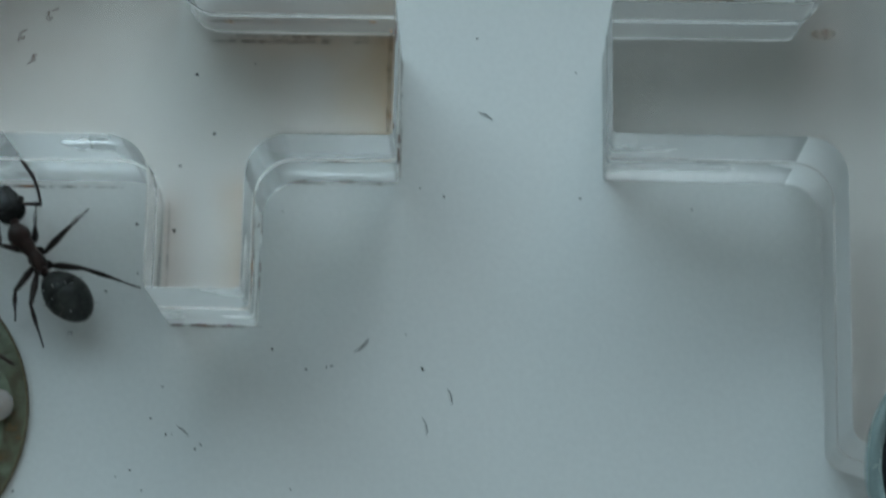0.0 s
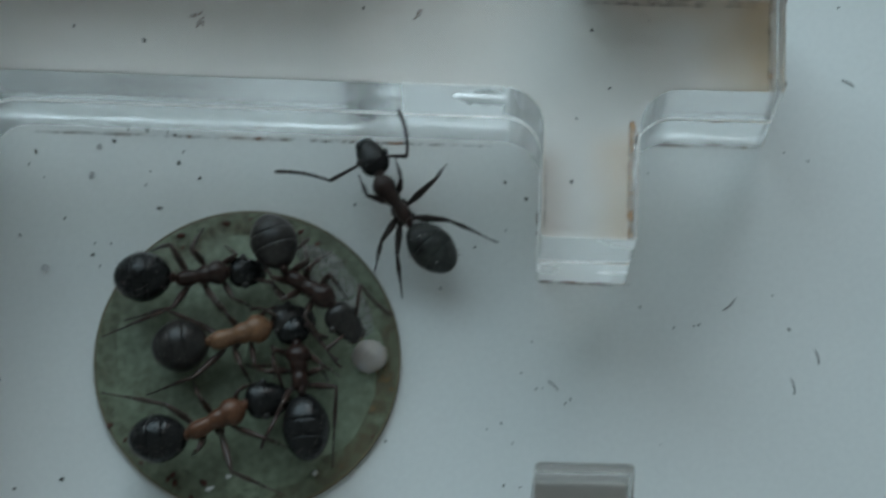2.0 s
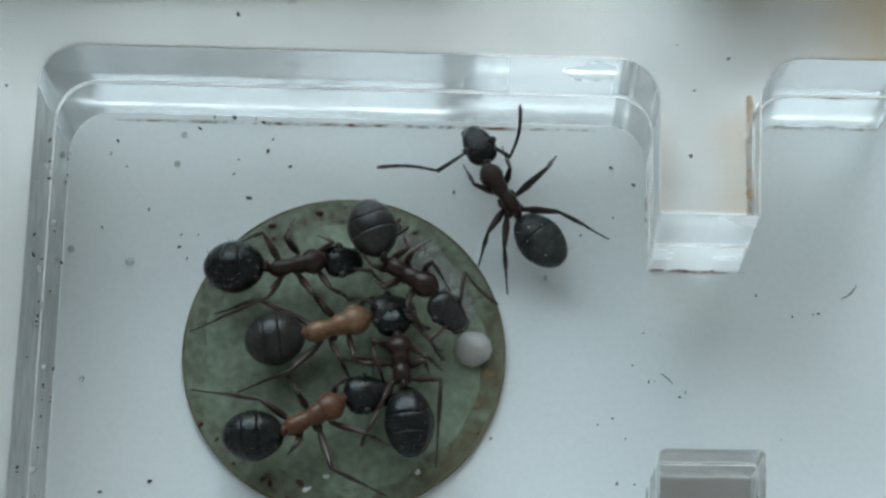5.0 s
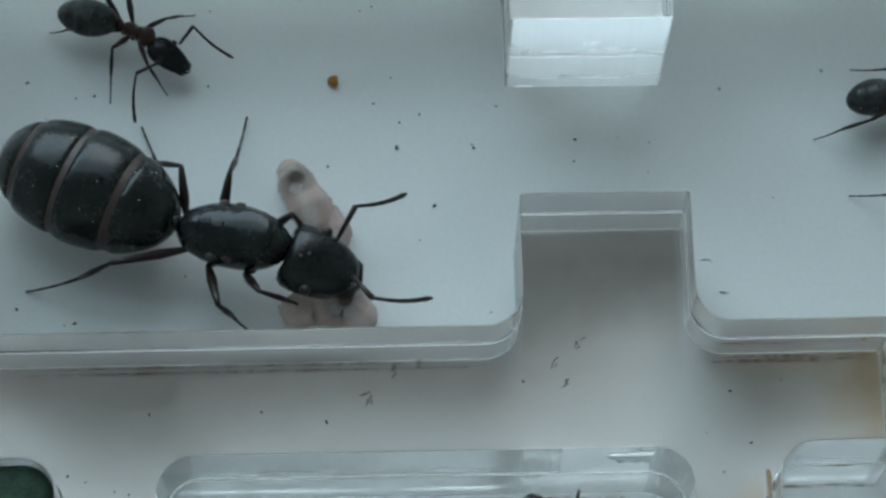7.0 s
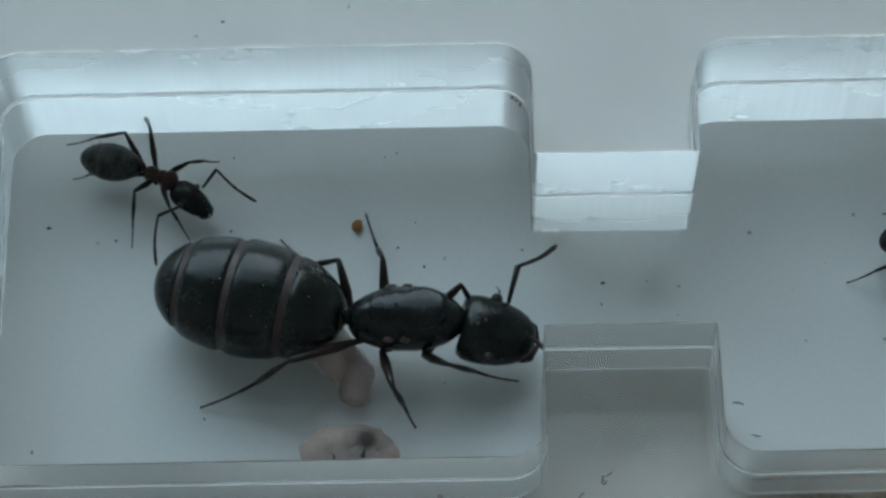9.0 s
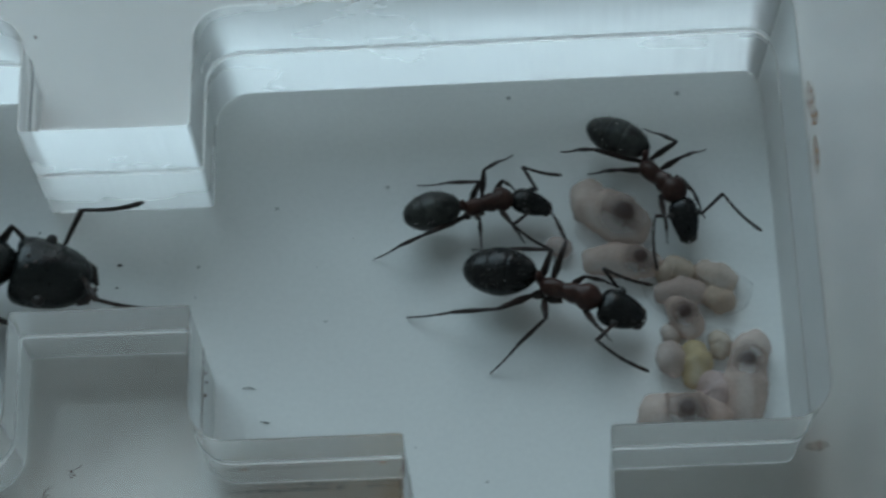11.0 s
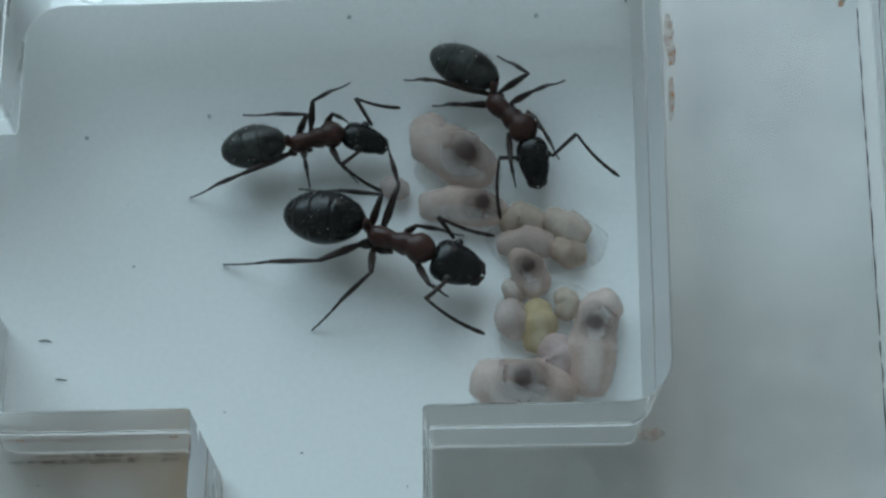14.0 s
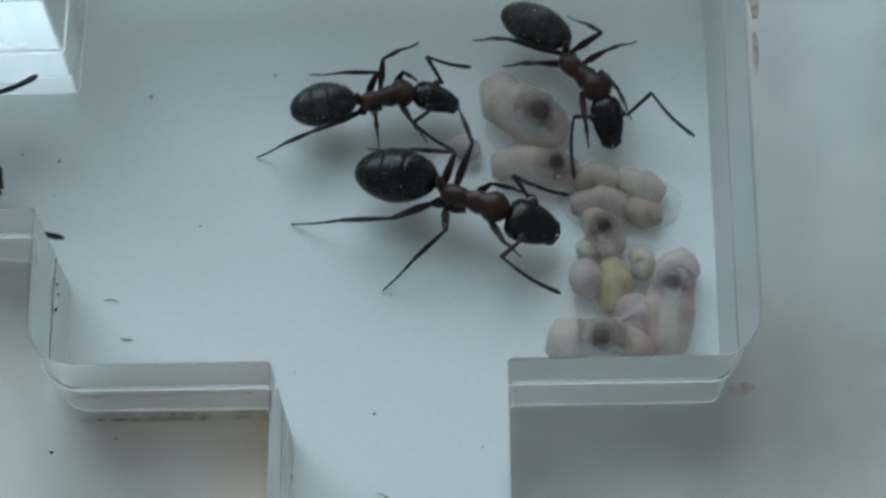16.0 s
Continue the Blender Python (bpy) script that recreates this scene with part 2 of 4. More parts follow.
M_MOSS = mat("dark_green_sponge", (0.018, 0.055, 0.028), 0.8, var=0.3, scale=1200, fine=6000, bump=0.6)
M_DIRT = mat("dark_dirt", (0.045, 0.03, 0.025), 0.8, var=0.3, scale=3000, fine=9000)
M_RUST = mat("rusty_dirt", (0.30, 0.12, 0.04), 0.8, var=0.3, scale=500, fine=3000, film=0.9)
M_AMBER = mat("amber_smear", (0.46, 0.22, 0.08), 0.6, color2=(0.16, 0.06, 0.03), scale=600, fine=2600, film=0.85, low=0.25)
M_CRUMB = mat("orange_crumb", (0.55, 0.24, 0.05), 0.6, var=0.25, scale=2500, fine=9000)
M_PALE = mat("pale_waxy", (0.50, 0.45, 0.42), 0.35, var=0.08, sss=0.5)
M_WALL = mat("dim_painted_wall", (0.78, 0.76, 0.73), 0.8, var=0.05, scale=3, fine=60)
M_MAT = mat("dark_blue_cloth", (0.012, 0.028, 0.06), 0.85, var=0.25, scale=90, fine=1200, bump=0.5)
M_SILL = mat("white_sill_paint", (0.78, 0.78, 0.77), 0.4, var=0.03, scale=15, fine=400)
M_PLUG = mat("dark_rubber", (0.015, 0.017, 0.020), 0.45, var=0.25)
M_TUBE = mat("teal_plastic", (0.30, 0.42, 0.42), 0.2, var=0.1, trans=0.6)
M_LEAVE = mat("reddish_leavings", (0.15, 0.05, 0.036), 0.7, var=0.3, scale=2500, fine=9000)
M_GLUE = mat("cloudy_glue", (0.9, 0.9, 0.88), 0.35, trans=0.7, ior=1.45, var=0.05)
# part white, so that the window's glint is painted into the drops
M_WATER = mat("glint_white_water", (0.98, 0.98, 0.98), 0.04, trans=0.55, ior=1.33, var=0.0)


# ---- mesh helpers ----
def finish(name, bm, material, smooth=True):
    bmesh.ops.recalc_face_normals(bm, faces=bm.faces)
    for f in bm.faces:
        f.smooth = smooth
    bmesh.ops.scale(bm, vec=(MM, MM, MM), verts=bm.verts)
    me = bpy.data.meshes.new(name)
    bm.to_mesh(me)
    bm.free()
    me.materials.append(material)
    return me


def thing(name, x=0.0, y=0.0, z=0.0, label="", category="", group="", kind=""):
    ob = new(name)
    ob.empty_display_size = 0.002
    ob.matrix_world = pose(x * MM, y * MM, z * MM)
    return tagged(ob, label, category, group, kind)


def part(name, bm, material, parent, label="", at=(0, 0, 0), smooth=True):
    """One mesh under a thing; at: its pivot in the parent's space, in millimetres, from which the mesh is built."""
    ob = new(name, finish(name, bm, material, smooth))
    ob.parent = parent
    ob.matrix_basis = pose(at[0] * MM, at[1] * MM, at[2] * MM)
    if label:
        tagged(ob, label)
    return ob


def whole(name, bm, material, label, category, x=0.0, y=0.0, z=0.0, group="", kind="", smooth=True):
    ob = new(name, finish(name, bm, material, smooth))
    ob.matrix_world = pose(x * MM, y * MM, z * MM)
    return tagged(ob, label, category, group, kind)


def box(bm, x0, x1, y0, y1, z0, z1):
    vs = [bm.verts.new((x, y, z)) for z in (z0, z1) for x, y in ((x0, y0), (x1, y0), (x1, y1), (x0, y1))]
    for f in ((3, 2, 1, 0), (4, 5, 6, 7), (0, 1, 5, 4), (1, 2, 6, 5), (2, 3, 7, 6), (3, 0, 4, 7)):
        bm.faces.new([vs[i] for i in f])


def tube(bm, pts, radii, seg=8):
    """A rounded tube through points, with its radius at each of them."""
    pts = [Vector(p) for p in pts]
    rings = []
    for i, p in enumerate(pts):
        d = (pts[min(i + 1, len(pts) - 1)] - pts[max(i - 1, 0)]).normalized()
        a = d.cross(Vector((0, 0, 1)))
        if a.length < 1e-3:
            a = d.cross(Vector((1, 0, 0)))
        a.normalize()
        b = d.cross(a)
        rings.append([bm.verts.new(p + (a * math.cos(k * math.tau / seg) + b * math.sin(k * math.tau / seg)) * radii[i]) for k in range(seg)])
    for r, s in zip(rings, rings[1:]):
        for k in range(seg):
            bm.faces.new((r[k], r[(k + 1) % seg], s[(k + 1) % seg], s[k]))
    bm.faces.new(rings[0][::-1])
    bm.faces.new(rings[-1])


def loft(bm, p0, p1, stations, seg=22, close=True):
    """A body along p0 -> p1; stations: share of the way, half width, half height, lift."""
    p0, p1 = Vector(p0), Vector(p1)
    ax = (p1 - p0).normalized()
    side = Vector((-ax.y, ax.x, 0)).normalized()
    up = ax.cross(side)
    rings = []
    for s, w, hgt, lift in stations:
        c = p0.lerp(p1, s) + up * lift
        rings.append([bm.verts.new(c + side * (w * math.cos(k * math.tau / seg)) + up * (hgt * math.sin(k * math.tau / seg))) for k in range(seg)])
    for r, q in zip(rings, rings[1:]):
        for k in range(seg):
            bm.faces.new((r[k], r[(k + 1) % seg], q[(k + 1) % seg], q[k]))
    if close:
        bm.faces.new(rings[0][::-1])
        bm.faces.new(rings[-1])


def blob(bm, c, r, seed=0, rough=0.0, seg=12, rings=8):
    """An ellipsoid with an uneven surface."""
    rx, ry, rz = r if isinstance(r, tuple) else (r, r, r)
    grid = []
    for i in range(1, rings):
        a = math.pi * i / rings
        row = []
        for k in range(seg):
            b = math.tau * k / seg
            d = Vector((math.sin(a) * math.cos(b), math.sin(a) * math.sin(b), math.cos(a)))
            f = 1 + rough * noise.noise(d * 1.7 + Vector((seed * 3.1, seed * 1.7, seed)))
            row.append(bm.verts.new((c[0] + d.x * rx * f, c[1] + d.y * ry * f, c[2] + d.z * rz * f)))
        grid.append(row)
    top, low = bm.verts.new((c[0], c[1], c[2] + rz)), bm.verts.new((c[0], c[1], c[2] - rz))
    for k in range(seg):
        bm.faces.new((top, grid[0][k], grid[0][(k + 1) % seg]))
        bm.faces.new((low, grid[-1][(k + 1) % seg], grid[-1][k]))
        for r0, r1 in zip(grid, grid[1:]):
            bm.faces.new((r0[k], r1[k], r1[(k + 1) % seg], r0[(k + 1) % seg]))


def outline(corners, steps=7):
    """A closed outline in plan from corners (x, y, radius), its corners rounded."""
    out = []
    n = len(corners)
    for i, (x, y, r) in enumerate(corners):
        if r == 0:
            out.append(Vector((x, y)))
            continue
        p, a, b = Vector((x, y)), Vector(corners[i - 1][:2]), Vector(corners[(i + 1) % n][:2])
        u, v = (a - p).normalized(), (b - p).normalized()
        ang = math.acos(max(-1, min(1, u.dot(v))))
        d = r / math.tan(ang / 2)
        s, e = p + u * d, p + v * d
        c = p + (u + v).normalized() * (r / math.sin(ang / 2))
        a0 = math.atan2(s.y - c.y, s.x - c.x)
        a1 = math.atan2(e.y - c.y, e.x - c.x)
        turn = (a1 - a0 + math.pi) % math.tau - math.pi
        for k in range(steps + 1):
            t = a0 + turn * k / steps
            out.append(Vector((c.x + r * math.cos(t), c.y + r * math.sin(t))))
    return out


def grown(loop, d):
    """The outline moved by d to its right hand, for a loop run anticlockwise this is outward."""
    n = len(loop)
    out = []
    for i in range(n):
        t = (loop[(i + 1) % n] - loop[i - 1]).normalized()
        out.append(loop[i] + Vector((t.y, -t.x)) * d)
    return out


# ---- the nest: white base and clear acrylic plate with one branched chamber milled through it ----
H = 8.11            # height of the acrylic
JOINT = 3.65        # where its two sheets meet
F = 1.7
CAVITY = [
    (-26.2, -2.62, 1.5), (0.45, -2.62, F), (0.45, 3.84, 0.2), (8.45, 3.82, 0.2), (8.45, -2.6, F), (17.68, -2.6, 0.2),
    (17.67, -8.43, 0.2), (11.78, -8.45, F), (11.78, -14.85, 0.2), (7.87, -14.85, 0.2), (7.87, -8.6, F), (2.0, -8.601, 0), (-16.35, -8.55, F),
    (-16.3, -30.0, 1.6), (7.93, -30.0, F), (7.93, -24.0, 0.2), (11.85, -23.95, 0.2), (11.85, -30.0, F), (35.95, -30.0, 1.6),
    (35.95, -27.2, 0.8), (38.3, -27.2, 0.8), (38.3, -21.2, 0.8), (35.95, -20.4, 0.8),
    (35.95, -8.25, 1.6), (26.52, -8.2, 0.2), (26.45, -2.6, 0.2), (35.85, -2.6, F), (35.85, 19.05, F), (8.25, 19.05, F),
    (8.22, 12.82, 0.2), (0.3, 12.85, 0.2), (0.3, 19.05, F), (-26.2, 19.05, F)]
POOL = [(-33.0, -26.0, 1.6), (-20.9, -26.0, 1.6), (-20.9, -8.5, 1.6), (-33.0, -8.5, 1.6)]
EDGE = [(-52, -42, 1), (44.9, -42, 1), (44.9, 51.6, 1), (-52, 51.6, 1)]


def lean(p, z):
    """The brood chamber's east wall is cut on a slant."""
    return max(0.0, min(1.0, (p.x - 34.2) / 1.6)) * 0.95 * (1 - z / H) if -2.7 < p.y < 19.2 and p.x < 37 else 0.0


def milled_plate(loops):
    """A plate with its outer outline first and the holes after it, with a fine seam round every wall and broken top edges."""
    bm = bmesh.new()
    ends = {0: [], 1: []}
    for n, corners in enumerate(loops):
        loop = outline(corners)
        out = 1 if n == 0 else -1       # the side on which the acrylic lies
        levels = [(0.0, 0.0), (0.0, JOINT - 0.06), (0.05, JOINT), (0.06, JOINT + 0.3), (0.0, JOINT + 0.38), (0.0, H - 0.07), (0.07, H)]
        rings = []
        for inset, z in levels:
            ring = grown(loop, -inset * out)
            rings.append([bm.verts.new((p.x - lean(p, z), p.y, z)) for p in ring])
        k = len(loop)
        for r, q in zip(rings, rings[1:]):
            for i in range(k):
                bm.faces.new((r[i], r[(i + 1) % k], q[(i + 1) % k], q[i]))
        for end, ring in ((0, rings[0]), (1, rings[-1])):
            ends[end] += [bm.edges.get((ring[i], ring[(i + 1) % k])) for i in range(k)]
    for end in ends.values():
        bmesh.ops.triangle_fill(bm, use_beauty=True, use_dissolve=False, edges=end)
    return bm


nest = thing("ant_nest", 0, 0, 0, "clear acrylic ant nest on a white plastic base, with stained edges", "ant nest")
bm = bmesh.new()
box(bm, -52, 46.2, -42, 56.0, -3.0, -0.03)
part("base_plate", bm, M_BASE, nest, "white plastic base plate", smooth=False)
plate = part("acrylic_plate", milled_plate([EDGE, CAVITY, POOL]), M_ACRYL, nest, "clear acrylic plate with rounded chambers")
plate.data.set_sharp_from_angle(angle=0.5)
plate.data.materials.append(M_MILLED)
plate.data.materials.append(M_SEAM)
plate.data.materials.append(M_FROST)
plate.data.materials.append(M_CLEAR)
plate.data.materials.append(M_GRIME)
plate.data.materials.append(M_SOFT)
plate.data.materials.append(M_FACE)
plate.data.materials.append(M_BAR)
for f in plate.data.polygons:
    x, y, z = (v / MM for v in f.center)
    if abs(f.normal.z) > 0.5:
        f.material_index = 0
    elif (34.3 < x < 36.1 and -9.9 < y < -8.15) or (35.5 < x < 38.4 and -22.2 < y < -19.4):
        f.material_index = 3
    elif 35.7 < x < 36.1 and -19.4 < y < -9.8:
        f.material_index = 6
    elif f.normal.x < -0.6 and 34.5 < x < 36.2 and -2.0 < y < 18.5:
        f.material_index = 6
    elif x < -15.9 and -29.0 < y < -10.3:
        f.material_index = 5         # grimy west wall of the disc chamber
    elif 2.0 < x < 6.3 and -8.8 < y < -8.4 and z > 5.0:
        f.material_index = 4         # a polished stretch
    elif x < 17.9 and -11.5 < y < -8.0 and not JOINT < z < JOINT + 0.36:
        f.material_index = 8         # clearer walls on the south side of the bar
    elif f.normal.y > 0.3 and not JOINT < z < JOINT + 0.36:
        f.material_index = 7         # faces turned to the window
    else:
        f.material_index = 2 if JOINT < z < JOINT + 0.36 else 1

bm = bmesh.new()
rings = [[bm.verts.new((p.x, p.y, z)) for p in grown(outline(POOL), d)] for d, z in ((-0.15, 0.0), (-0.12, H - 0.9), (-0.5, H - 0.5))]
for r, q in zip(rings, rings[1:]):
    for i in range(len(r)):
        bm.faces.new((r[i], r[(i + 1) % len(r)], q[(i + 1) % len(r)], q[i]))
bm.faces.new(rings[-1])
whole("water_sponge", bm, M_MOSS, "dark green wet sponge in a side chamber", "sponge")


# ---- the room round it, unseen: added to close the place and bounce light ----
def slab(name, x0, x1, y0, y1, z0, z1, material, label, category):
    bm = bmesh.new()
    box(bm, x0, x1, y0, y1, z0, z1)
    return whole(name, bm, material, label, category, kind="structure", smooth=False)


slab("window_sill", -850, 560, -600, 315, -28, -3.1, M_SILL, "broad white window sill under the nest", "sill")
bm = bmesh.new()
box(bm, 47.5, 180, -150, 120, -3.08, 1.5)
bmesh.ops.bevel(bm, geom=bm.edges[:], offset=1.2, segments=2, affect="EDGES")
whole("folded_cloth", bm, M_MAT, "dark blue folded cloth lying beside the nest", "cloth")
slab("ceiling", -850, 560, -600, 335, 1250, 1270, M_WALL, "dim grey-brown painted ceiling", "ceiling")
slab("wall_south", -850, 560, -620, -600, -28, 1250, M_WALL, "dim grey-brown painted wall", "wall")
slab("wall_west", -870, -850, -620, 335, -28, 1250, M_WALL, "dim grey-brown painted wall", "wall")
slab("wall_east", 560, 580, -620, 335, -28, 1250, M_WALL, "dim grey-brown painted wall", "wall")
slab("wall_north_low", -850, 560, 315, 335, -28, 80, M_WALL, "dim painted wall below the window", "wall")
slab("wall_north_high", -850, 560, 315, 335, 710, 1250, M_WALL, "dim painted wall above the window", "wall")
slab("window_transom", -460, 200, 315, 335, 350, 362, M_SILL, "white painted window transom", "window transom")
slab("wall_north_left", -850, -460, 315, 335, 80, 710, M_WALL, "dim painted wall beside the window", "wall")
slab("wall_north_right", 200, 560, 315, 335, 80, 710, M_WALL, "dim painted wall beside the window", "wall")


# ---- ants ----
# lift, height factor, gaster tip and front, thorax rear and front, head rear and front, widths of the three, six legs (hip, knee, foot), two antennae
ANTS = {}
ANTS["lone"] = (0, 1.0, [(4.34, -14.86), (2.5, -13.06)], [(2.44, -12.82), (1.01, -10.87)], [(1.14, -10.67), (0.31, -9.04)], (1.88, 1.01, 1.32),
    [[(1.58, -11.89), (0.62, -11.81), (0.13, -10.33)], [(1.89, -12.55), (1.29, -13.81), (0.93, -14.67)], [(2.02, -12.91), (1.96, -14.4), (2.16, -15.82)], [(1.93, -11.42), (2.07, -11.07), (1.71, -9.43)], [(2.38, -11.91), (3.57, -11.02), (3.97, -9.78)], [(2.69, -12.52), (4.1, -12.85), (6.28, -13.3)]],
    [[(0.21, -10.28), (-0.95, -11.23), (-3.46, -10.69)], [(1.2, -9.87), (2.3, -9.99), (1.92, -8.84, 5.3)]])
ANTS["disc_a"] = (0.35, 1.0, [(-10.17, -15.82), (-7.71, -15.68)], [(-7.51, -15.85), (-5.24, -15.35)], [(-5.3, -15.43), (-3.83, -15.2)], (2.17, 1.08, 1.32),
    [[(-5.68, -15.02), (-4.94, -14.74), (-5.69, -13.85)], [(-6.4, -14.99), (-6.9, -14.57), (-6.69, -13.11)], [(-7.09, -15.43), (-7.79, -14.4), (-8.93, -14.2)], [(-5.52, -15.75), (-4.96, -16.68), (-4.11, -16.63)], [(-6.35, -15.89), (-5.65, -16.95), (-5.28, -17.15)], [(-7.06, -16.04), (-7.52, -17.14), (-9.83, -17.32)]],
    [[(-4.14, -14.84), (-2.94, -14.67), (-1.94, -13.67)], [(-4.1, -15.65), (-3.35, -15.9), (-2.66, -16.35)]])
ANTS["disc_b"] = (0.9, 1.0, [(-3.83, -12.99), (-2.91, -15.28)], [(-2.78, -15.53), (-0.66, -16.73)], [(-0.84, -16.86), (0.45, -18.1)], (2.02, 1.08, 1.32),
    [[(-1.24, -15.73), (-0.89, -15.59), (-0.17, -16.24)], [(-1.96, -15.39), (-1.72, -15.25), (-0.97, -14.05)], [(-2.56, -15.29), (-1.85, -15.06), (-2.32, -13.48)], [(-1.57, -16.47), (-1.86, -17.42), (-0.42, -19.18)], [(-2.18, -16.13), (-2.83, -16.74), (-3.66, -15.51)], [(-2.66, -15.78), (-3.34, -15.79), (-4.2, -14.3)]],
    [[(0.27, -17.25), (0.42, -15.97), (1.78, -17.06)], [(-0.21, -18.06), (-0.87, -18.83), (-0.41, -19.06)]])
ANTS["disc_c"] = (0.35, 0.9, [(-8.36, -18.87), (-5.97, -18.44)], [(-5.95, -18.49), (-3.35, -17.62)], [(-3.35, -17.53), (-1.62, -17.22)], (2.26, 1.25, 1.59),
    [[(-4.04, -17.37), (-3.54, -17.06), (-2.69, -16.32)], [(-4.85, -17.64), (-5.18, -17.36), (-6.07, -15.95)], [(-5.54, -18.03), (-7.77, -17.21), (-10.79, -18.09)], [(-4.22, -18.34), (-3.9, -19.48), (-2.81, -19.15)], [(-4.92, -18.62), (-4.49, -19.5), (-3.95, -20.29)], [(-5.38, -18.75), (-6.45, -20.06), (-8.69, -20.58)]],
    [[(-1.92, -16.75), (-1.46, -16.26), (-1.04, -15.29)], [(-1.77, -17.71), (-0.89, -18.65), (-0.29, -19.28)]])
ANTS["disc_d"] = (0.35, 1.0, [(-9.06, -22.82), (-6.58, -22.57)], [(-6.58, -22.48), (-4.26, -21.16)], [(-4.27, -20.98), (-2.41, -20.67)], (2.07, 1.2, 1.59),
    [[(-4.8, -21.04), (-4.54, -20.63), (-3.97, -19.8)], [(-5.73, -21.43), (-6.16, -20.92), (-6.7, -19.9)], [(-6.4, -21.94), (-7.54, -21.32), (-10.6, -20.53)], [(-4.75, -22.0), (-3.28, -22.59), (-2.42, -22.65)], [(-5.2, -22.37), (-4.61, -24.05), (-2.45, -24.69)], [(-5.95, -22.52), (-6.05, -23.16), (-6.54, -23.08)]],
    [[(-2.71, -20.27), (-3.15, -19.26), (-3.32, -18.44)], [(-2.68, -21.14), (-3.18, -22.36), (-3.5, -22.89)]])
ANTS["disc_e"] = (0.35, 1.0, [(-1.45, -23.38), (-1.8, -20.59)], [(-1.95, -20.43), (-2.17, -18.44)], [(-2.23, -18.35), (-2.76, -16.82)], (2.02, 1.11, 1.44),
    [[(-2.55, -18.8), (-3.17, -18.78), (-3.21, -19.65)], [(-2.51, -19.52), (-3.42, -19.75), (-4.48, -19.09)], [(-2.36, -20.24), (-2.65, -21.15), (-3.6, -22.68)], [(-1.72, -18.76), (-0.98, -19.43), (-0.42, -19.43)], [(-1.69, -19.61), (-1.09, -19.54), (-0.88, -19.68)], [(-1.6, -20.09), (-0.4, -20.3), (-0.54, -23.44)]],
    [[(-2.83, -17.42), (-3.53, -17.11), (-4.29, -16.89)], [(-2.08, -17.4), (-1.38, -17.99), (-0.93, -17.99)]])
ANTS["queen"] = (0, 1.75, [(-24.61, 8.58), (-16.09, 4.53)], [(-15.92, 4.4), (-10.5, 3.17)], [(-10.8, 3.08), (-7.32, 1.78)], (5.89, 3.17, 3.46),
    [[(-11.36, 4.63), (-10.32, 4.67), (-9.38, 4.22)], [(-13.87, 5.43), (-13.4, 6.89), (-12.84, 11.43), (-13.22, 8.33)], [(-15.67, 5.38), (-15.79, 7.28), (-18.17, 10.97), (-17.15, 8.17)], [(-12.74, 2.16), (-11.95, 0.71), (-8.41, 0.62), (-10.55, 0.76)], [(-14.54, 2.63), (-13.92, 0.04), (-12.8, 0.06)], [(-15.64, 3.54), (-19.11, 2.29), (-23.71, 2.23), (-20.77, 2.19)]],
    [[(-8.17, 3.78), (-7.29, 4.98), (-4.81, 6.27)], [(-7.59, 1.86), (-6.54, 0.26), (-3.65, 0.8)]])
ANTS["nursery"] = (0, 1.0, [(-22.41, 16.79), (-19.31, 16.0)], [(-19.07, 15.86), (-17.48, 15.03)], [(-17.7, 15.01), (-15.85, 13.59)], (1.98, 1.08, 1.44),
    [[(-17.99, 15.97), (-16.87, 16.02), (-15.59, 17.23)], [(-18.65, 16.25), (-18.93, 18.13), (-19.75, 20.55)], [(-19.24, 16.27), (-20.17, 17.82), (-23.44, 18.38)], [(-18.32, 15.25), (-17.76, 13.48), (-16.95, 12.72)], [(-18.8, 15.53), (-19.55, 14.43), (-19.86, 12.32)], [(-19.23, 15.87), (-20.97, 15.58), (-23.04, 16.35)]],
    [[(-16.22, 14.89), (-15.48, 15.57), (-13.52, 14.22)], [(-17.16, 13.93), (-18.31, 13.01), (-18.43, 10.74)]])
ANTS["brood_a"] = (0, 1.0, [(17.45, 10.92), (20.18, 11.44)], [(20.36, 11.17), (22.62, 11.75)], [(22.55, 11.8), (24.38, 11.26)], (1.89, 1.21, 1.26),
    [[(21.78, 12.28), (22.16, 12.38), (22.91, 12.8)], [(21.16, 12.21), (21.32, 13.0), (22.67, 14.87)], [(20.62, 11.85), (21.08, 12.38), (18.07, 13.44)], [(21.99, 11.37), (22.52, 10.11), (23.09, 10.12)], [(20.86, 11.18), (21.04, 10.37), (21.04, 9.94)], [(20.27, 11.01), (18.48, 9.72), (15.91, 9.59)]],
    [[(23.79, 12.1), (23.14, 13.08), (24.95, 13.06)], [(23.36, 10.97), (22.61, 10.03), (24.23, 9.19)]])
ANTS["brood_b"] = (0, 1.15, [(20.21, 7.97), (23.62, 7.53)], [(23.75, 7.0), (26.52, 5.99)], [(26.31, 5.99), (28.42, 5.31)], (2.33, 1.33, 1.84),
    [[(25.16, 7.11), (25.79, 7.04), (27.6, 7.57)], [(24.26, 7.27), (25.03, 8.91), (24.22, 12.21)], [(23.77, 7.42), (24.33, 8.48), (20.58, 9.89)], [(25.71, 5.84), (26.31, 4.43), (26.94, 4.84)], [(23.88, 6.46), (23.93, 5.01), (21.27, 3.45)], [(23.3, 6.68), (21.77, 5.58), (17.45, 6.48)]],
    [[(27.29, 6.75), (26.67, 7.41), (28.95, 6.98)], [(27.22, 5.09), (26.19, 3.8), (28.52, 2.65)]])
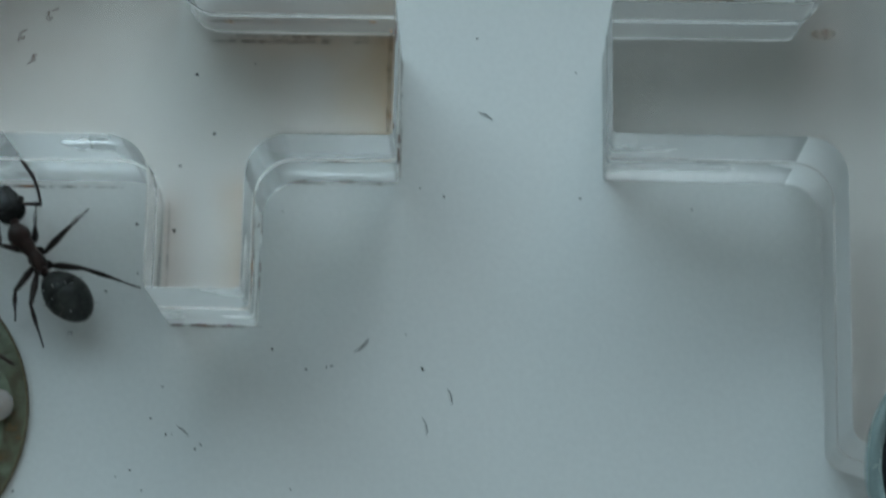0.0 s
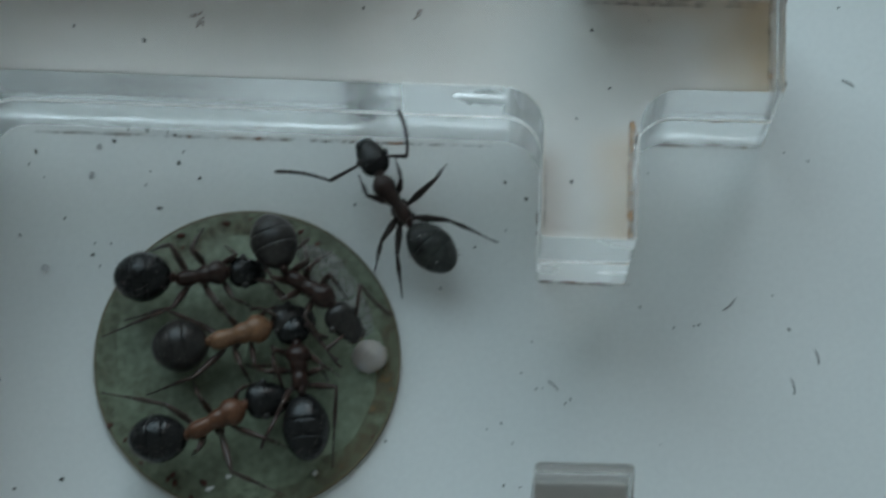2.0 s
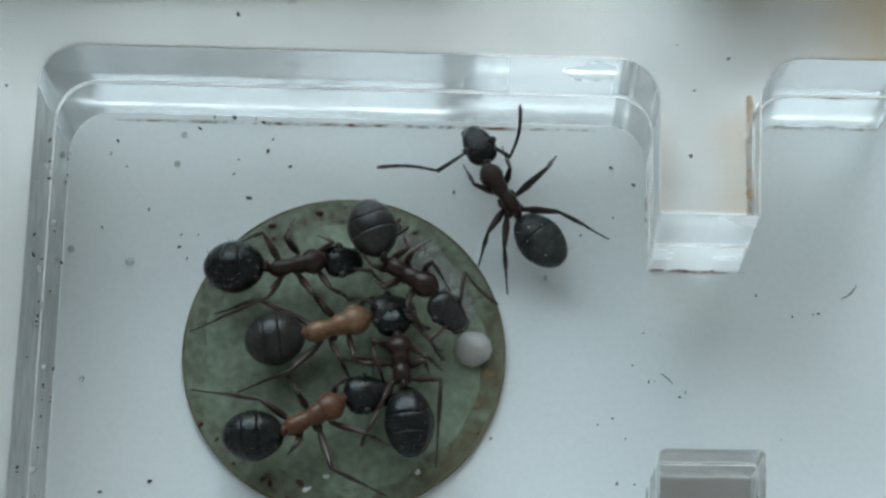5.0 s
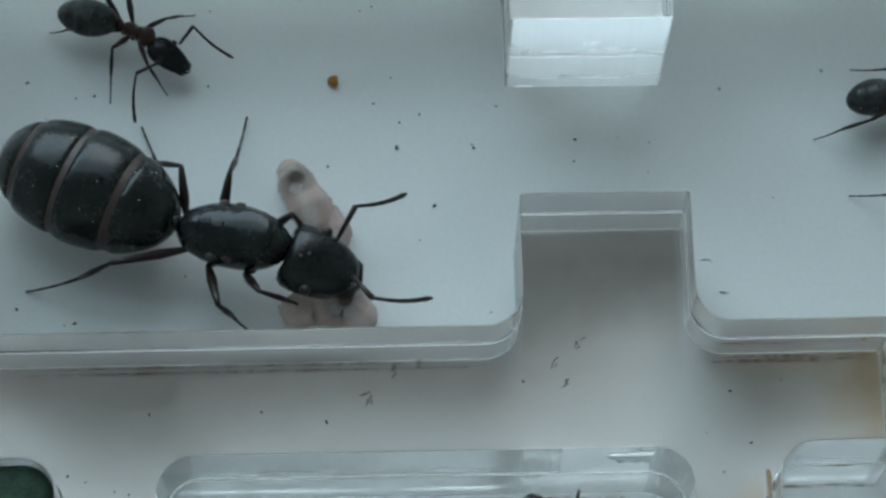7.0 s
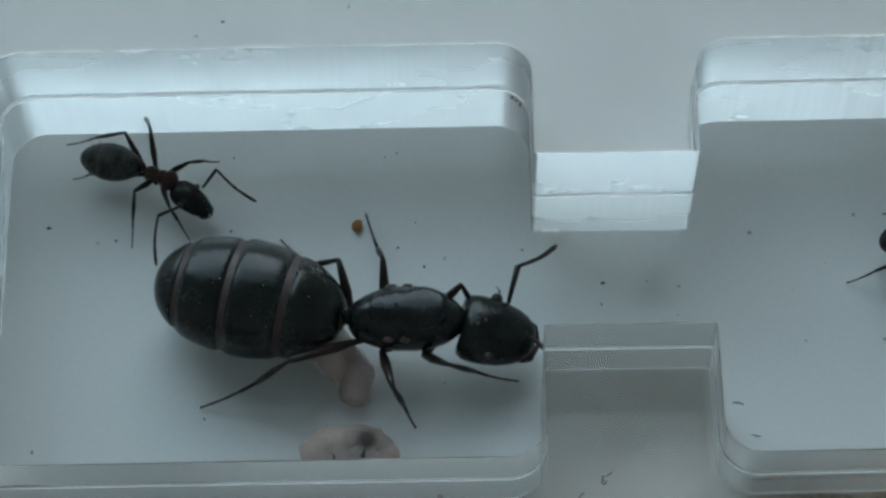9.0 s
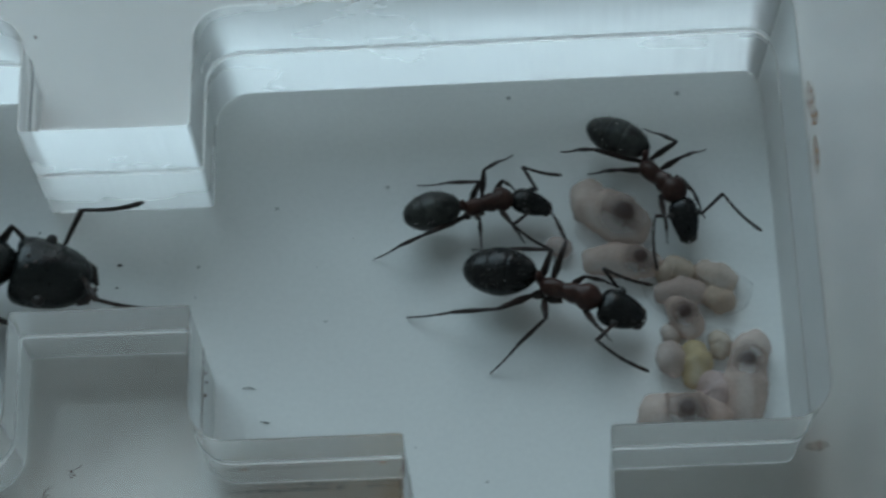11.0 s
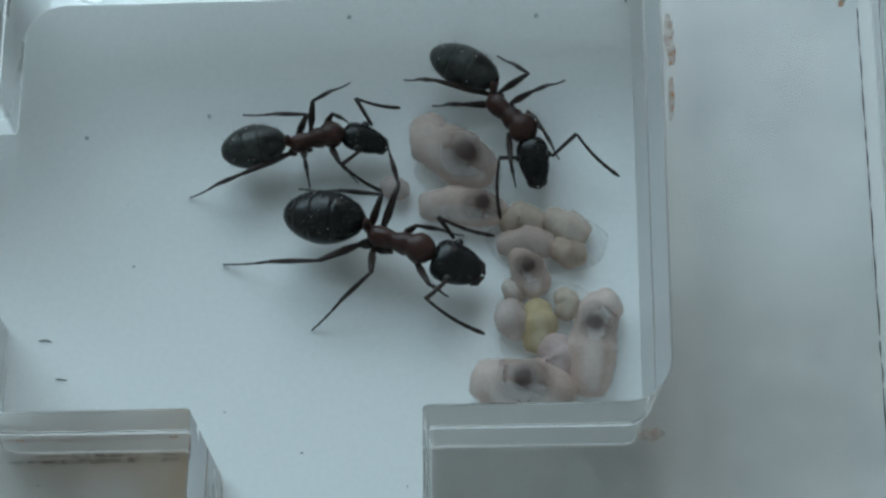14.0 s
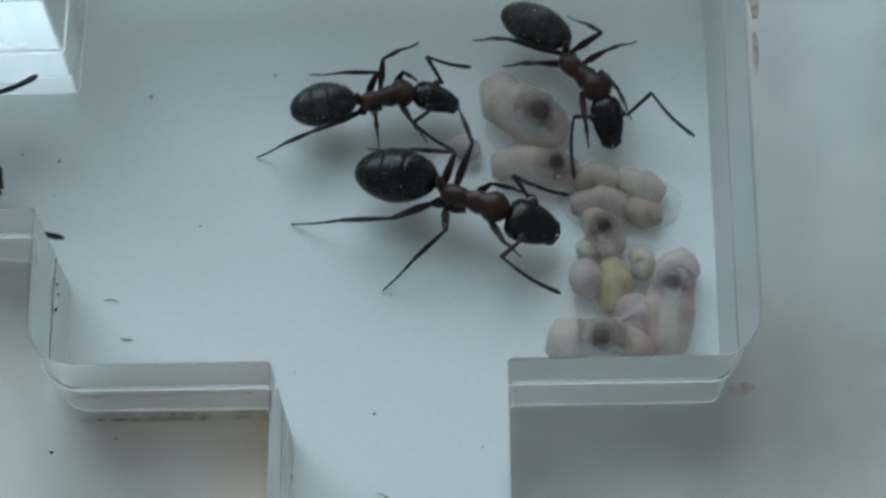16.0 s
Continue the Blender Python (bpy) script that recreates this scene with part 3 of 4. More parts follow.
ANTS["brood_c"] = (0, 1.0, [(26.32, 15.45), (29.14, 13.92)], [(28.78, 13.16), (30.62, 11.28)], [(30.48, 11.38), (30.78, 9.29)], (1.84, 1.31, 1.36),
    [[(30.4, 12.71), (31.05, 11.38), (31.67, 11.0)], [(29.71, 13.14), (30.59, 13.19), (31.98, 14.73)], [(29.27, 13.71), (30.46, 14.05), (29.08, 16.0)], [(29.56, 11.69), (29.69, 9.86), (29.82, 9.75)], [(28.92, 13.08), (27.77, 12.67), (26.27, 13.67)], [(28.73, 13.59), (26.54, 13.83), (25.04, 14.94)]],
    [[(31.39, 10.47), (32.43, 11.18), (34.19, 9.63)], [(30.12, 10.45), (29.21, 10.16), (29.2, 7.8)]])
LOOKS = {
    "lone": ("black ant with a dark red thorax standing on the white floor", M_BLACK, M_DUSK),
    "disc_a": ("black worker ant huddled on the green disc", M_BLACK, M_DUSK),
    "disc_b": ("dull grey-black worker ant climbing over others", M_GREY, M_DUSK),
    "disc_c": ("young worker ant with amber thorax and grey gaster", M_GREY, M_ORANGE),
    "disc_d": ("young worker ant with russet thorax and black head", M_BLACK, M_RUSSET),
    "disc_e": ("black worker ant lying against others on the green disc", M_BLACK, M_DUSK),
    "queen": ("large glossy black queen ant with brown-banded gaster", M_QUEEN, M_QUEEN),
    "nursery": ("small black worker ant with a reddish thorax near the queen", M_BLACK, M_RED),
    "brood_a": ("black worker ant with a dark red thorax beside the brood", M_BLACK, M_RED),
    "brood_b": ("big-headed black worker ant with a red thorax beside the brood", M_BLACK, M_RED),
    "brood_c": ("black worker ant bending its head over the brood", M_BLACK, M_RED),
}
LEGS, SHINS, FEELERS = {}, {}, {}


def make_ant(key):
    lift, s, g, th, hd, (wg, wt, wh), legs, feelers = ANTS[key]
    queen = key == "queen"
    label, dark, mid = LOOKS[key]
    ox, oy = (th[0][0] + th[1][0]) / 2, (th[0][1] + th[1][1]) / 2
    ant = thing("queen_ant" if queen else "worker_ant", ox, oy, 0, label, "ant", "" if queen else "worker ants")
    zb = lift + 1.7 * s
    limb = M_PALELEG if key.startswith("disc") else M_LEG

    def at(p, z):
        return Vector((p[0] - ox, p[1] - oy, z))

    # gaster: pale membrane inside, dark plates over it
    g0, g1 = at(g[0], zb - 0.05), at(g[1], zb + 0.05)
    hg = wg * 0.5 * (0.82 if queen else 0.88)
    zc = max(0.0, lift + hg + 0.15 - zb)
    def profile(u):
        e, k = (2.9, 0.52) if queen else (2.3, 0.52)
        w = max(0.0, 1 - abs(2 * (0.012 + 0.976 * u) - 1) ** e) ** k
        return max(0.03, w * (1 - 0.16 * max(0, u - 0.55) / 0.45 - (0.05 if queen else 0.12) * max(0, 0.45 - u) / 0.45))
    bm = bmesh.new()
    loft(bm, g0, g1, [(u, wg * 0.485 * profile(u), hg * 0.965 * profile(u), zc) for u in [k / 24 for k in range(25)]], 26)
    gaster = part("gaster", bm, M_BAND if queen else dark, ant, "brown membrane" if queen else "")
    back = M_DOWN if key in ("brood_a", "brood_c", "nursery", "lone") else dark
    cuts = [(0.0, 0.135), (0.165, 0.395), (0.432, 0.69), (0.732, 0.985)] if queen else [(0.0, 0.13), (0.133, 0.34), (0.343, 0.60), (0.603, 0.985)]
    for a, b in cuts:
        bm = bmesh.new()
        st = []
        for k in range(9):
            u = a + (b - a) * k / 8
            e = 1.0 + (0.018 if queen else 0.009) * (1 - k / 8) + (0.0 if 0 < k < 8 else -0.022 if queen else -0.007)
            st.append((u, wg * 0.5 * profile(u) * e, hg * profile(u) * e, zc))
        loft(bm, g0, g1, st, 26)
        part("tergite", bm, back, gaster)
    if key not in ("disc_a", "disc_b", "disc_c", "disc_d", "disc_e"):
        bm = bmesh.new()
        rng = random.Random(len(key) * 7 + ord(key[-1]))
        across = Vector((-(g1 - g0).y, (g1 - g0).x, 0)).normalized()
        for k in range(14 if queen else 7):
            u, a = rng.uniform(0.12, 0.9), rng.uniform(-1.1, 1.1)
            p = g0.lerp(g1, u) + across * (wg * 0.5 * profile(u) * math.sin(a)) + Vector((0, 0, zc + hg * profile(u) * math.cos(a)))
            blob(bm, p, rng.uniform(0.015, 0.045) * (1.0 if queen else 0.6), k, 0.4, 7, 5)
        part("dust", bm, M_SPECK, gaster, "white dust specks")
    bm = bmesh.new()
    rng = random.Random(len(key) * 5 + ord(key[0]))
    across = Vector((-(g1 - g0).y, (g1 - g0).x, 0)).normalized()
    for k in range(46 if queen else 34):
        u, a = rng.uniform(0.04, 0.96), rng.uniform(-1.5, 1.5)
        out = across * math.sin(a) + Vector((0, 0, math.cos(a)))
        p = g0.lerp(g1, u) + across * (wg * 0.5 * profile(u) * math.sin(a)) + Vector((0, 0, zc + hg * profile(u) * math.cos(a)))
        d = (out + (g0 - g1).normalized() * 0.8).normalized() * rng.uniform(0.12, 0.24)
        tube(bm, [p - d * 0.1, p + d * 0.6, p + d], [0.010, 0.007, 0.003], 4)
    part("hairs", bm, M_BAND, gaster, "short pale hairs")
    # petiole
    t0, t1 = at(th[0], zb), at(th[1], zb + 0.1 * s)
    bm = bmesh.new()
    waist = (g1 + t0) / 2
    tube(bm, [g1 + (g1 - g0).normalized() * -0.15 * s + Vector((0, 0, zc)), waist, t0 + (t1 - t0).normalized() * 0.2 * s], [0.2 * s, 0.17 * s, 0.2 * s], 10)
    blob(bm, waist + Vector((0, 0, 0.22 * s)), (0.16 * s, 0.24 * s, 0.36 * s))
    part("petiole", bm, mid, ant)
    # thorax
    hw = wt * 0.5
    if queen:
        st = [(0, .30), (.05, .55), (.14, .74), (.26, .90), (.42, 1.0), (.58, 1.0), (.72, .93), (.84, .78), (.93, .56), (1.0, .30)]
        st = [(u, w * hw, w * hw * 0.98, 0.12 * math.sin(u * 3.1)) for u, w in st]
    else:
        st = [(0, .30, .4), (.05, .52, .66), (.13, .64, .82), (.24, .64, .84), (.33, .58, .76), (.375, .52, .64), (.41, .55, .68), (.48, .66, .84), (.56, .74, .92), (.605, .66, .82), (.65, .80, .92), (.74, 1.0, 1.02), (.84, .96, .90), (.92, .74, .68), (.97, .50, .48), (1.0, .30, .32)]
        st = [(u, w * hw, v * hw * 0.95, 0) for u, w, v in st]
    bm = bmesh.new()
    loft(bm, t0, t1, st, 22)
    thorax = part("thorax", bm, mid, ant)
    if queen:
        bm = bmesh.new()
        loft(bm, t0, t1, [(.42 + .44 * k / 8, hw * 0.72 * math.sin(math.pi * (0.08 + 0.84 * k / 8)) ** .5, hw * 0.25, hw * 0.80) for k in range(9)], 20)
        part("scutum", bm, dark, thorax)
        bm = bmesh.new()
        loft(bm, t0, t1, [(.20 + .17 * k / 6, hw * 0.52 * math.sin(math.pi * (0.1 + 0.8 * k / 6)) ** .5, hw * 0.24, hw * 0.74) for k in range(7)], 18)
        part("scutellum", bm, dark, thorax)
        along = (t1 - t0).normalized()
        across = Vector((-along.y, along.x, 0)).normalized()
        for k in (-1, 1):
            bm = bmesh.new()
            for u, w in ((0.36, 0.20), (0.50, 0.24)):
                blob(bm, t0.lerp(t1, u) + across * (hw * 0.86 * k) + Vector((0, 0, hw * 0.42)), (0.30, 0.2, w), 3 + k, 0.35)
            part("wing_scar", bm, M_BAND, thorax, "dull brown wing scar")
    # head
    h0, h1 = at(hd[0], lift + 1.6 * s), at(hd[1], lift + 1.2 * s)
    hh = wh * 0.5
    st = [(0.0, .22), (.02, .44), (.06, .66), (.12, .83), (.21, .96), (.32, 1.0), (.46, .98), (.60, .92), (.73, .82), (.84, .69), (.92, .54), (.97, .38), (1.0, .16)]
    if queen:
        st = [(0.0, .62), (.03, .84), (.10, .96), (.22, 1.0), (.40, .99), (.58, .93), (.73, .83), (.85, .69), (.94, .52), (.98, .38), (1.0, .2)]
    bm = bmesh.new()
    loft(bm, h0, h1, [(u, w * hh, w * hh * 0.70, 0) for u, w in st], 24)
    ax = (h1 - h0).normalized()
    sd = Vector((-ax.y, ax.x, 0)).normalized()
    if key in ("queen", "brood_b"):      # notched hind edge
        long = (h1 - h0).length
        for v in bm.verts:
            along, off = (v.co - h0).dot(ax) / long, (v.co - h0).dot(sd) / hh
            if along < 0.3:
                v.co += ax * (long * 0.05 * max(0.0, 1 - off * off * 2.2) * (1 - along / 0.3))
    head = part("head", bm, dark, ant)
    up = ax.cross(sd)
    if queen:
        bm = bmesh.new()
        for u, k in ((0.30, 0.0), (0.21, -0.16), (0.21, 0.16)):
            blob(bm, h0.lerp(h1, u) + sd * (hh * k) + up * (hh * 0.695), (0.10, 0.10, 0.06))
        part("ocelli", bm, M_BAND, head, "three small simple eyes")
    bm = bmesh.new()
    loft(bm, h0, h1, [(.72 + .24 * k / 8, hh * (0.46 - 0.12 * k / 8) * math.sin(math.pi * (0.03 + 0.94 * k / 8)) ** 0.5, hh * 0.10 * math.sin(math.pi * (0.03 + 0.94 * k / 8)), hh * (0.50 - 0.26 * k / 8)) for k in range(9)], 16)
    part("clypeus", bm, dark, head)
    for k in (-1, 1):
        bm = bmesh.new()
        blob(bm, h0.lerp(h1, 0.42) + sd * (hh * 0.90 * k) + up * hh * 0.28, (0.17 * s, 0.17 * s, 0.15 * s))
        part("eye", bm, M_GREY, head)
        bm = bmesh.new()
        m0 = h0.lerp(h1, 0.86) + sd * (hh * 0.50 * k) - up * hh * 0.12
        tip = h1 + ax * (0.07 * wh) + sd * (hh * 0.04 * k) - up * hh * 0.2
        tube(bm, [m0, m0.lerp(tip, 0.5) + sd * (hh * 0.16 * k), tip], [0.10 * wh, 0.085 * wh, 0.03 * wh], 8)
        part("mandible", bm, M_LEG, head)
    bm = bmesh.new()
    tube(bm, [t1 - (t1 - t0).normalized() * 0.2 * s, h0 + ax * 0.15 * s], [0.22 * s, 0.2 * s], 10)
    part("neck", bm, mid, ant)
    # legs
    made, shins = [], []
    for i, (hip, knee, foot, *ankle) in enumerate(legs):
        r = (0.116 if i % 3 else 0.106) * (s ** 0.8)
        a, k, f = at(hip, lift + 1.25 * s), at(knee, lift + 2.2 * s), at(foot, lift + 0.07)
        side = t0.lerp(t1, (0.80, 0.48, 0.18)[i % 3])
        root = side + (a - side).normalized() * min((a - side).length * 0.5, hw * 0.6)
        root.z = lift + 1.25 * s
        ank = at(ankle[0], lift + 1.2 * s) if ankle else k.lerp(f, 0.50) + Vector((0, 0, 0.10 * s))
        bm = bmesh.new()
        tube(bm, [(0, 0, 0), (a - root) * 0.6, (a - root), a.lerp(k, 0.35) - root, a.lerp(k, 0.75) - root, k - root], [r * 1.9, r * 1.7, r * 0.85, r * 1.45, r * 1.05, r * 0.72], 9)
        leg = part("leg", bm, limb, ant, at=tuple(root))
        bm = bmesh.new()
        tube(bm, [(0, 0, 0), k.lerp(ank, 0.15) - k, k.lerp(ank, 0.6) - k, ank - k], [r * 0.55, r * 0.66, r * 0.92, r * 0.68], 8)
        shin = part("shin", bm, limb, leg, at=tuple(k - root))
        bm = bmesh.new()
        pts = [ank.lerp(f, u) + Vector((0, 0, -0.10 * s * math.sin(u * 3.14))) - k for u in (0, .3, .31, .55, .56, .8, .81, 1)]
        tube(bm, pts, [r * v for v in (.46, .50, .30, .42, .27, .38, .25, .34)], 7)
        shins.append((shin, part("foot", bm, limb, leg, at=tuple(k - root))))
        made.append(leg)
    LEGS[key], SHINS[key] = made, shins
    # feelers
    made = []
    for base, elbow, tip in feelers:
        a, e, t = at(base, lift + 1.55 * s), at(elbow, lift + 2.2 * s), at(tip, tip[2] if len(tip) > 2 else lift + 1.2 * s)
        r = 0.085 * s ** 0.8
        bm = bmesh.new()
        tube(bm, [(0, 0, 0), (e - a) * 0.5, e - a], [r * 0.8, r, r * 1.15], 8)
        fe = part("antenna", bm, limb, ant, at=tuple(a))
        bm = bmesh.new()
        n = 11
        pts, rad = [], []
        bend = (t - e).cross(Vector((0, 0, 1))).normalized() * (t - e).length * 0.05
        for q in range(n):
            u = q / (n - 1)
            pts.append(e.lerp(t, u) + bend * math.sin(math.pi * u) - a)
            rad.append(r * (0.72 + 0.4 * u) * (1.0 if q % 2 else 0.86))
        rad[-1] *= 0.6
        tube(bm, pts, rad, 8)
        part("flagellum", bm, limb, fe)
        made.append(fe)
    FEELERS[key] = made
    return ant


COLONY = {key: make_ant(key) for key in ANTS}


# ---- green disc ----
def disc():
    d = thing("green_disc", -4.46, -18.84, 0, "round greenish damp disc with a dirty brown rim", "disc")
    bm = bmesh.new()
    n = 72
    rings = [[bm.verts.new((r * math.cos(k * math.tau / n), r * math.sin(k * math.tau / n), z)) for k in range(n)] for r, z in ((6.6, -0.02), (6.6, 0.22), (6.45, 0.30))]
    for a, b in zip(rings, rings[1:]):
        for k in range(n):
            bm.faces.new((a[k], a[(k + 1) % n], b[(k + 1) % n], b[k]))
    bm.faces.new(rings[-1])
    bm.faces.new(rings[0][::-1])
    part("pad", bm, M_DISC, d)
    bm = bmesh.new()
    rings = [[bm.verts.new((r * math.cos(k * math.tau / n), r * math.sin(k * math.tau / n), z)) for k in range(n)] for r, z in ((6.62, 0.0), (6.63, 0.24), (6.58, 0.305), (6.53, 0.27))]
    for a, b in zip(rings, rings[1:]):
        for k in range(n):
            bm.faces.new((a[k], a[(k + 1) % n], b[(k + 1) % n], b[k]))
    part("rim", bm, M_RIM, d)
    bm = bmesh.new()
    rings = []
    for r in (6.5, 6.25, 5.95, 5.6):
        rings.append([bm.verts.new(((r + (6.5 - r) * 0.7 * noise.noise(Vector((math.cos(k * math.tau / n) * 3, math.sin(k * math.tau / n) * 3, 5)))) * math.cos(k * math.tau / n), (r + (6.5 - r) * 0.7 * noise.noise(Vector((math.cos(k * math.tau / n) * 3, math.sin(k * math.tau / n) * 3, 5)))) * math.sin(k * math.tau / n), 0.312)) for k in range(n)])
    for a, b in zip(rings, rings[1:]):
        for k in range(n):
            bm.faces.new((a[k], a[(k + 1) % n], b[(k + 1) % n], b[k]))
    part("grime", bm, M_GRUB, d, "patchy brown grime along the rim")


disc()


# ---- brood ----
def larva(pts, radii, spot=None, tone=(0.68, 0.51, 0.44), label="pale pinkish larva with a dark gut spot", lift=0.0):
    """A plump grub through plan points, ringed; spot: share of its length at which the gut shows dark."""
    c = Vector((sum(p[0] for p in pts) / len(pts), sum(p[1] for p in pts) / len(pts)))
    fine, rad = [], []
    n = 26
    span = sum(math.hypot(b[0] - a[0], b[1] - a[1]) for a, b in zip(pts, pts[1:]))
    for q in range(n + 1):
        w = 0.5 - 0.5 * math.cos(math.pi * q / n)
        u = w * (len(pts) - 1)
        i = min(int(u), len(pts) - 2)
        f = u - i
        f = f * f * (3 - 2 * f)
        r = radii[i] * (1 - f) + radii[i + 1] * f
        near = min(1.0, min(w, 1 - w) * span / (r * 0.9))
        e = max(0.04, math.sqrt(max(0.0, 1 - (1 - near) ** 2)))
        rad.append(r * 1.06 * e * (1 + 0.02 * math.cos(q * math.pi) + 0.10 * noise.noise(Vector((c.x * 3, c.y, q * 0.35)))))
        fine.append(Vector((pts[i][0] * (1 - f) + pts[i + 1][0] * f - c.x, pts[i][1] * (1 - f) + pts[i + 1][1] * f - c.y, lift + r * 0.92)))
    bm = bmesh.new()
    tube(bm, fine, rad, 16)
    for v in bm.verts:
        v.co *= 1 + 0.05 * noise.noise(v.co * 1.6 + Vector((c.x, c.y, 0))) + 0.012 * noise.noise(v.co * 7.0)
    dark = None
    if spot is not None:
        i = int(spot * n)
        dark = ((fine[i].x * MM, fine[i].y * MM, (fine[i].z + rad[i] * 0.8) * MM), rad[i] * 1.25 * MM, (0.055, 0.035, 0.032))
    m = mat("larva_skin", tone, 0.36, var=0.07, scale=700, fine=5000, bump=0.08, spec=0.12, spot=dark, film=0.54, low=0.93)
    ob = whole("larva", bm, m, label, "larva", c.x, c.y, 0, "brood")
    return ob


larva([(26.02, 12.70), (26.35, 11.52), (27.77, 10.56), (28.98, 10.09)], [0.75, 1.0, 1.1, 0.7], 0.62)
larva([(25.74, 8.72), (27.03, 8.75), (28.44, 8.49), (29.43, 8.42)], [0.55, 0.75, 0.8, 0.5], 0.62)
larva([(24.12, 9.88), (24.83, 9.59), (25.14, 9.21)], [0.4, 0.5, 0.4], None, (0.646, 0.508, 0.47), "small pale larva beside the brood pile")
larva([(29.09, 7.88), (29.99, 8.25), (31.01, 7.81)], [0.45, 0.6, 0.5], None, (0.646, 0.499, 0.387), "yellowish larva in the brood pile")
larva([(31.00, 8.21), (32.02, 7.67), (32.88, 7.23)], [0.5, 0.65, 0.45], None, (0.646, 0.499, 0.408), "yellowish larva in the brood pile")
larva([(29.00, 6.97), (30.31, 7.04), (31.43, 6.81)], [0.45, 0.62, 0.5], None, (0.636, 0.489, 0.438), "cream larva squeezed into the brood pile")
larva([(31.32, 6.91), (32.04, 6.42), (32.74, 6.53)], [0.5, 0.6, 0.45], None, (0.636, 0.481, 0.378), "yellowish larva in the brood pile")
larva([(29.79, 6.73), (30.32, 5.65), (30.85, 4.66)], [0.45, 0.75, 0.6], 0.5)
larva([(29.34, 5.33), (29.75, 4.83), (29.57, 4.33)], [0.35, 0.45, 0.35], None, (0.665, 0.536, 0.47), "small pale yellow larva")
larva([(29.37, 4.33), (29.60, 3.53), (30.11, 2.85)], [0.5, 0.72, 0.5], None, (0.665, 0.536, 0.49), "pale larva curled in the brood pile")
larva([(30.56, 4.35), (30.80, 3.36), (30.54, 2.15)], [0.5, 0.7, 0.5], None, (0.64, 0.493, 0.278), "yellow larva in the brood pile")
larva([(31.55, 4.88), (31.97, 4.28), (31.69, 3.58)], [0.4, 0.5, 0.4], None, (0.646, 0.518, 0.408), "small pale yellow larva")
larva([(33.86, 4.43), (33.19, 3.72), (32.84, 2.10), (32.71, 0.09)], [0.65, 0.85, 1.0, 0.8], 0.52)
larva([(28.07, 1.10), (29.09, 0.62), (30.49, 0.55), (32.12, 0.08)], [0.8, 1.0, 1.05, 0.8], 0.55)
larva([(-10.84, 8.61), (-10.36, 7.45), (-9.60, 5.98), (-9.03, 4.62)], [0.5, 0.95, 1.05, 0.8], 0.45)
larva([(-8.81, 6.18), (-8.44, 4.82), (-8.64, 3.24)], [0.5, 0.8, 0.7], None, (0.617, 0.453, 0.429), "pale pinkish larva under the queen")
larva([(-11.02, 0.29), (-9.64, 0.98), (-7.88, 0.89), (-6.72, -0.30)], [0.8, 1.0, 1.0, 0.8], 0.6)

larva([(31.03, 2.66), (31.66, 1.67), (31.49, 0.67)], [0.6, 0.8, 0.6], None, (0.627, 0.471, 0.449), "pale larva at the foot of the pile")
M_JELLY = mat("cloudy_wet_film", (0.60, 0.50, 0.44), 0.3, var=0.1, scale=420, fine=2600, film=0.22, low=0.3)
for x, y, rx, ry in ((31.1, 7.2, 2.5, 1.45), (31.4, 2.9, 2.3, 2.6), (27.4, 10.6, 1.9, 1.5)):
    bm = bmesh.new()
    blob(bm, (0, 0, 0), (rx, ry, 0.34), int(x * 3), 0.16, 28, 8)
    bmesh.ops.bisect_plane(bm, geom=bm.verts[:] + bm.edges[:] + bm.faces[:], plane_co=(0, 0, -0.02), plane_no=(0, 0, -1), clear_outer=True)
    whole("brood_film", bm, M_JELLY, "cloudy wet film on the floor under the brood", "stain", x, y, 0.0, kind="stuff")
bm = bmesh.new()
blob(bm, (0, 0, 0.62), (0.78, 0.74, 0.36), 3, 0.12)
whole("pale_egg", bm, M_PALE, "pale round waxy cocoon on the green disc", "cocoon", 0.83, -18.57, 0.0)


bm = bmesh.new()
rows = []
for k in range(15):
    u = k / 14
    c = Vector((-2.45 + 3.2 * u, -13.8 - 3.8 * u ** 1.3))
    w = (0.2 + 0.65 * math.sin(math.pi * u) ** 0.7) * (1 + 0.25 * noise.noise(Vector((u * 5, 2, 0))))
    rows.append([bm.verts.new((c.x + 0.8 * w * q, c.y + 0.6 * w * q, 0.31 + 0.10 * (1 - q * q))) for q in (-1, -0.5, 0, 0.5, 1)])
for r, q in zip(rows, rows[1:]):
    for k in range(4):
        bm.faces.new((r[k], r[k + 1], q[k + 1], q[k]))
whole("wet_smear", bm, mat("greyish_smear", (0.46, 0.45, 0.42), 0.3, var=0.1, scale=500, fine=3000, film=0.6, low=0.6), "greyish wet smear on the green disc", "stain", kind="stuff")


# ---- round port in the plate ----
def port():
    p = thing("round_port", 41.95, -21.6, H, "dark round rubber plug in a teal collar", "plug")
    for name, ro, ri, z, m in (("collar", 5.6, 5.0, 0.8, M_TUBE), ("plug", 5.0, 0.02, 0.5, M_PLUG)):
        bm = bmesh.new()
        n = 48
        rings = [[bm.verts.new((r * math.cos(k * math.tau / n), r * math.sin(k * math.tau / n), zz)) for k in range(n)] for r, zz in ((ro, 0.004), (ro, z - 0.2), (ro - 0.2, z), (ri + 0.2, z), (ri, z - 0.25))]
        for a, b in zip(rings, rings[1:]):
            for k in range(n):
                bm.faces.new((a[k], a[(k + 1) % n], b[(k + 1) % n], b[k]))
        part(name, bm, m, p)


port()


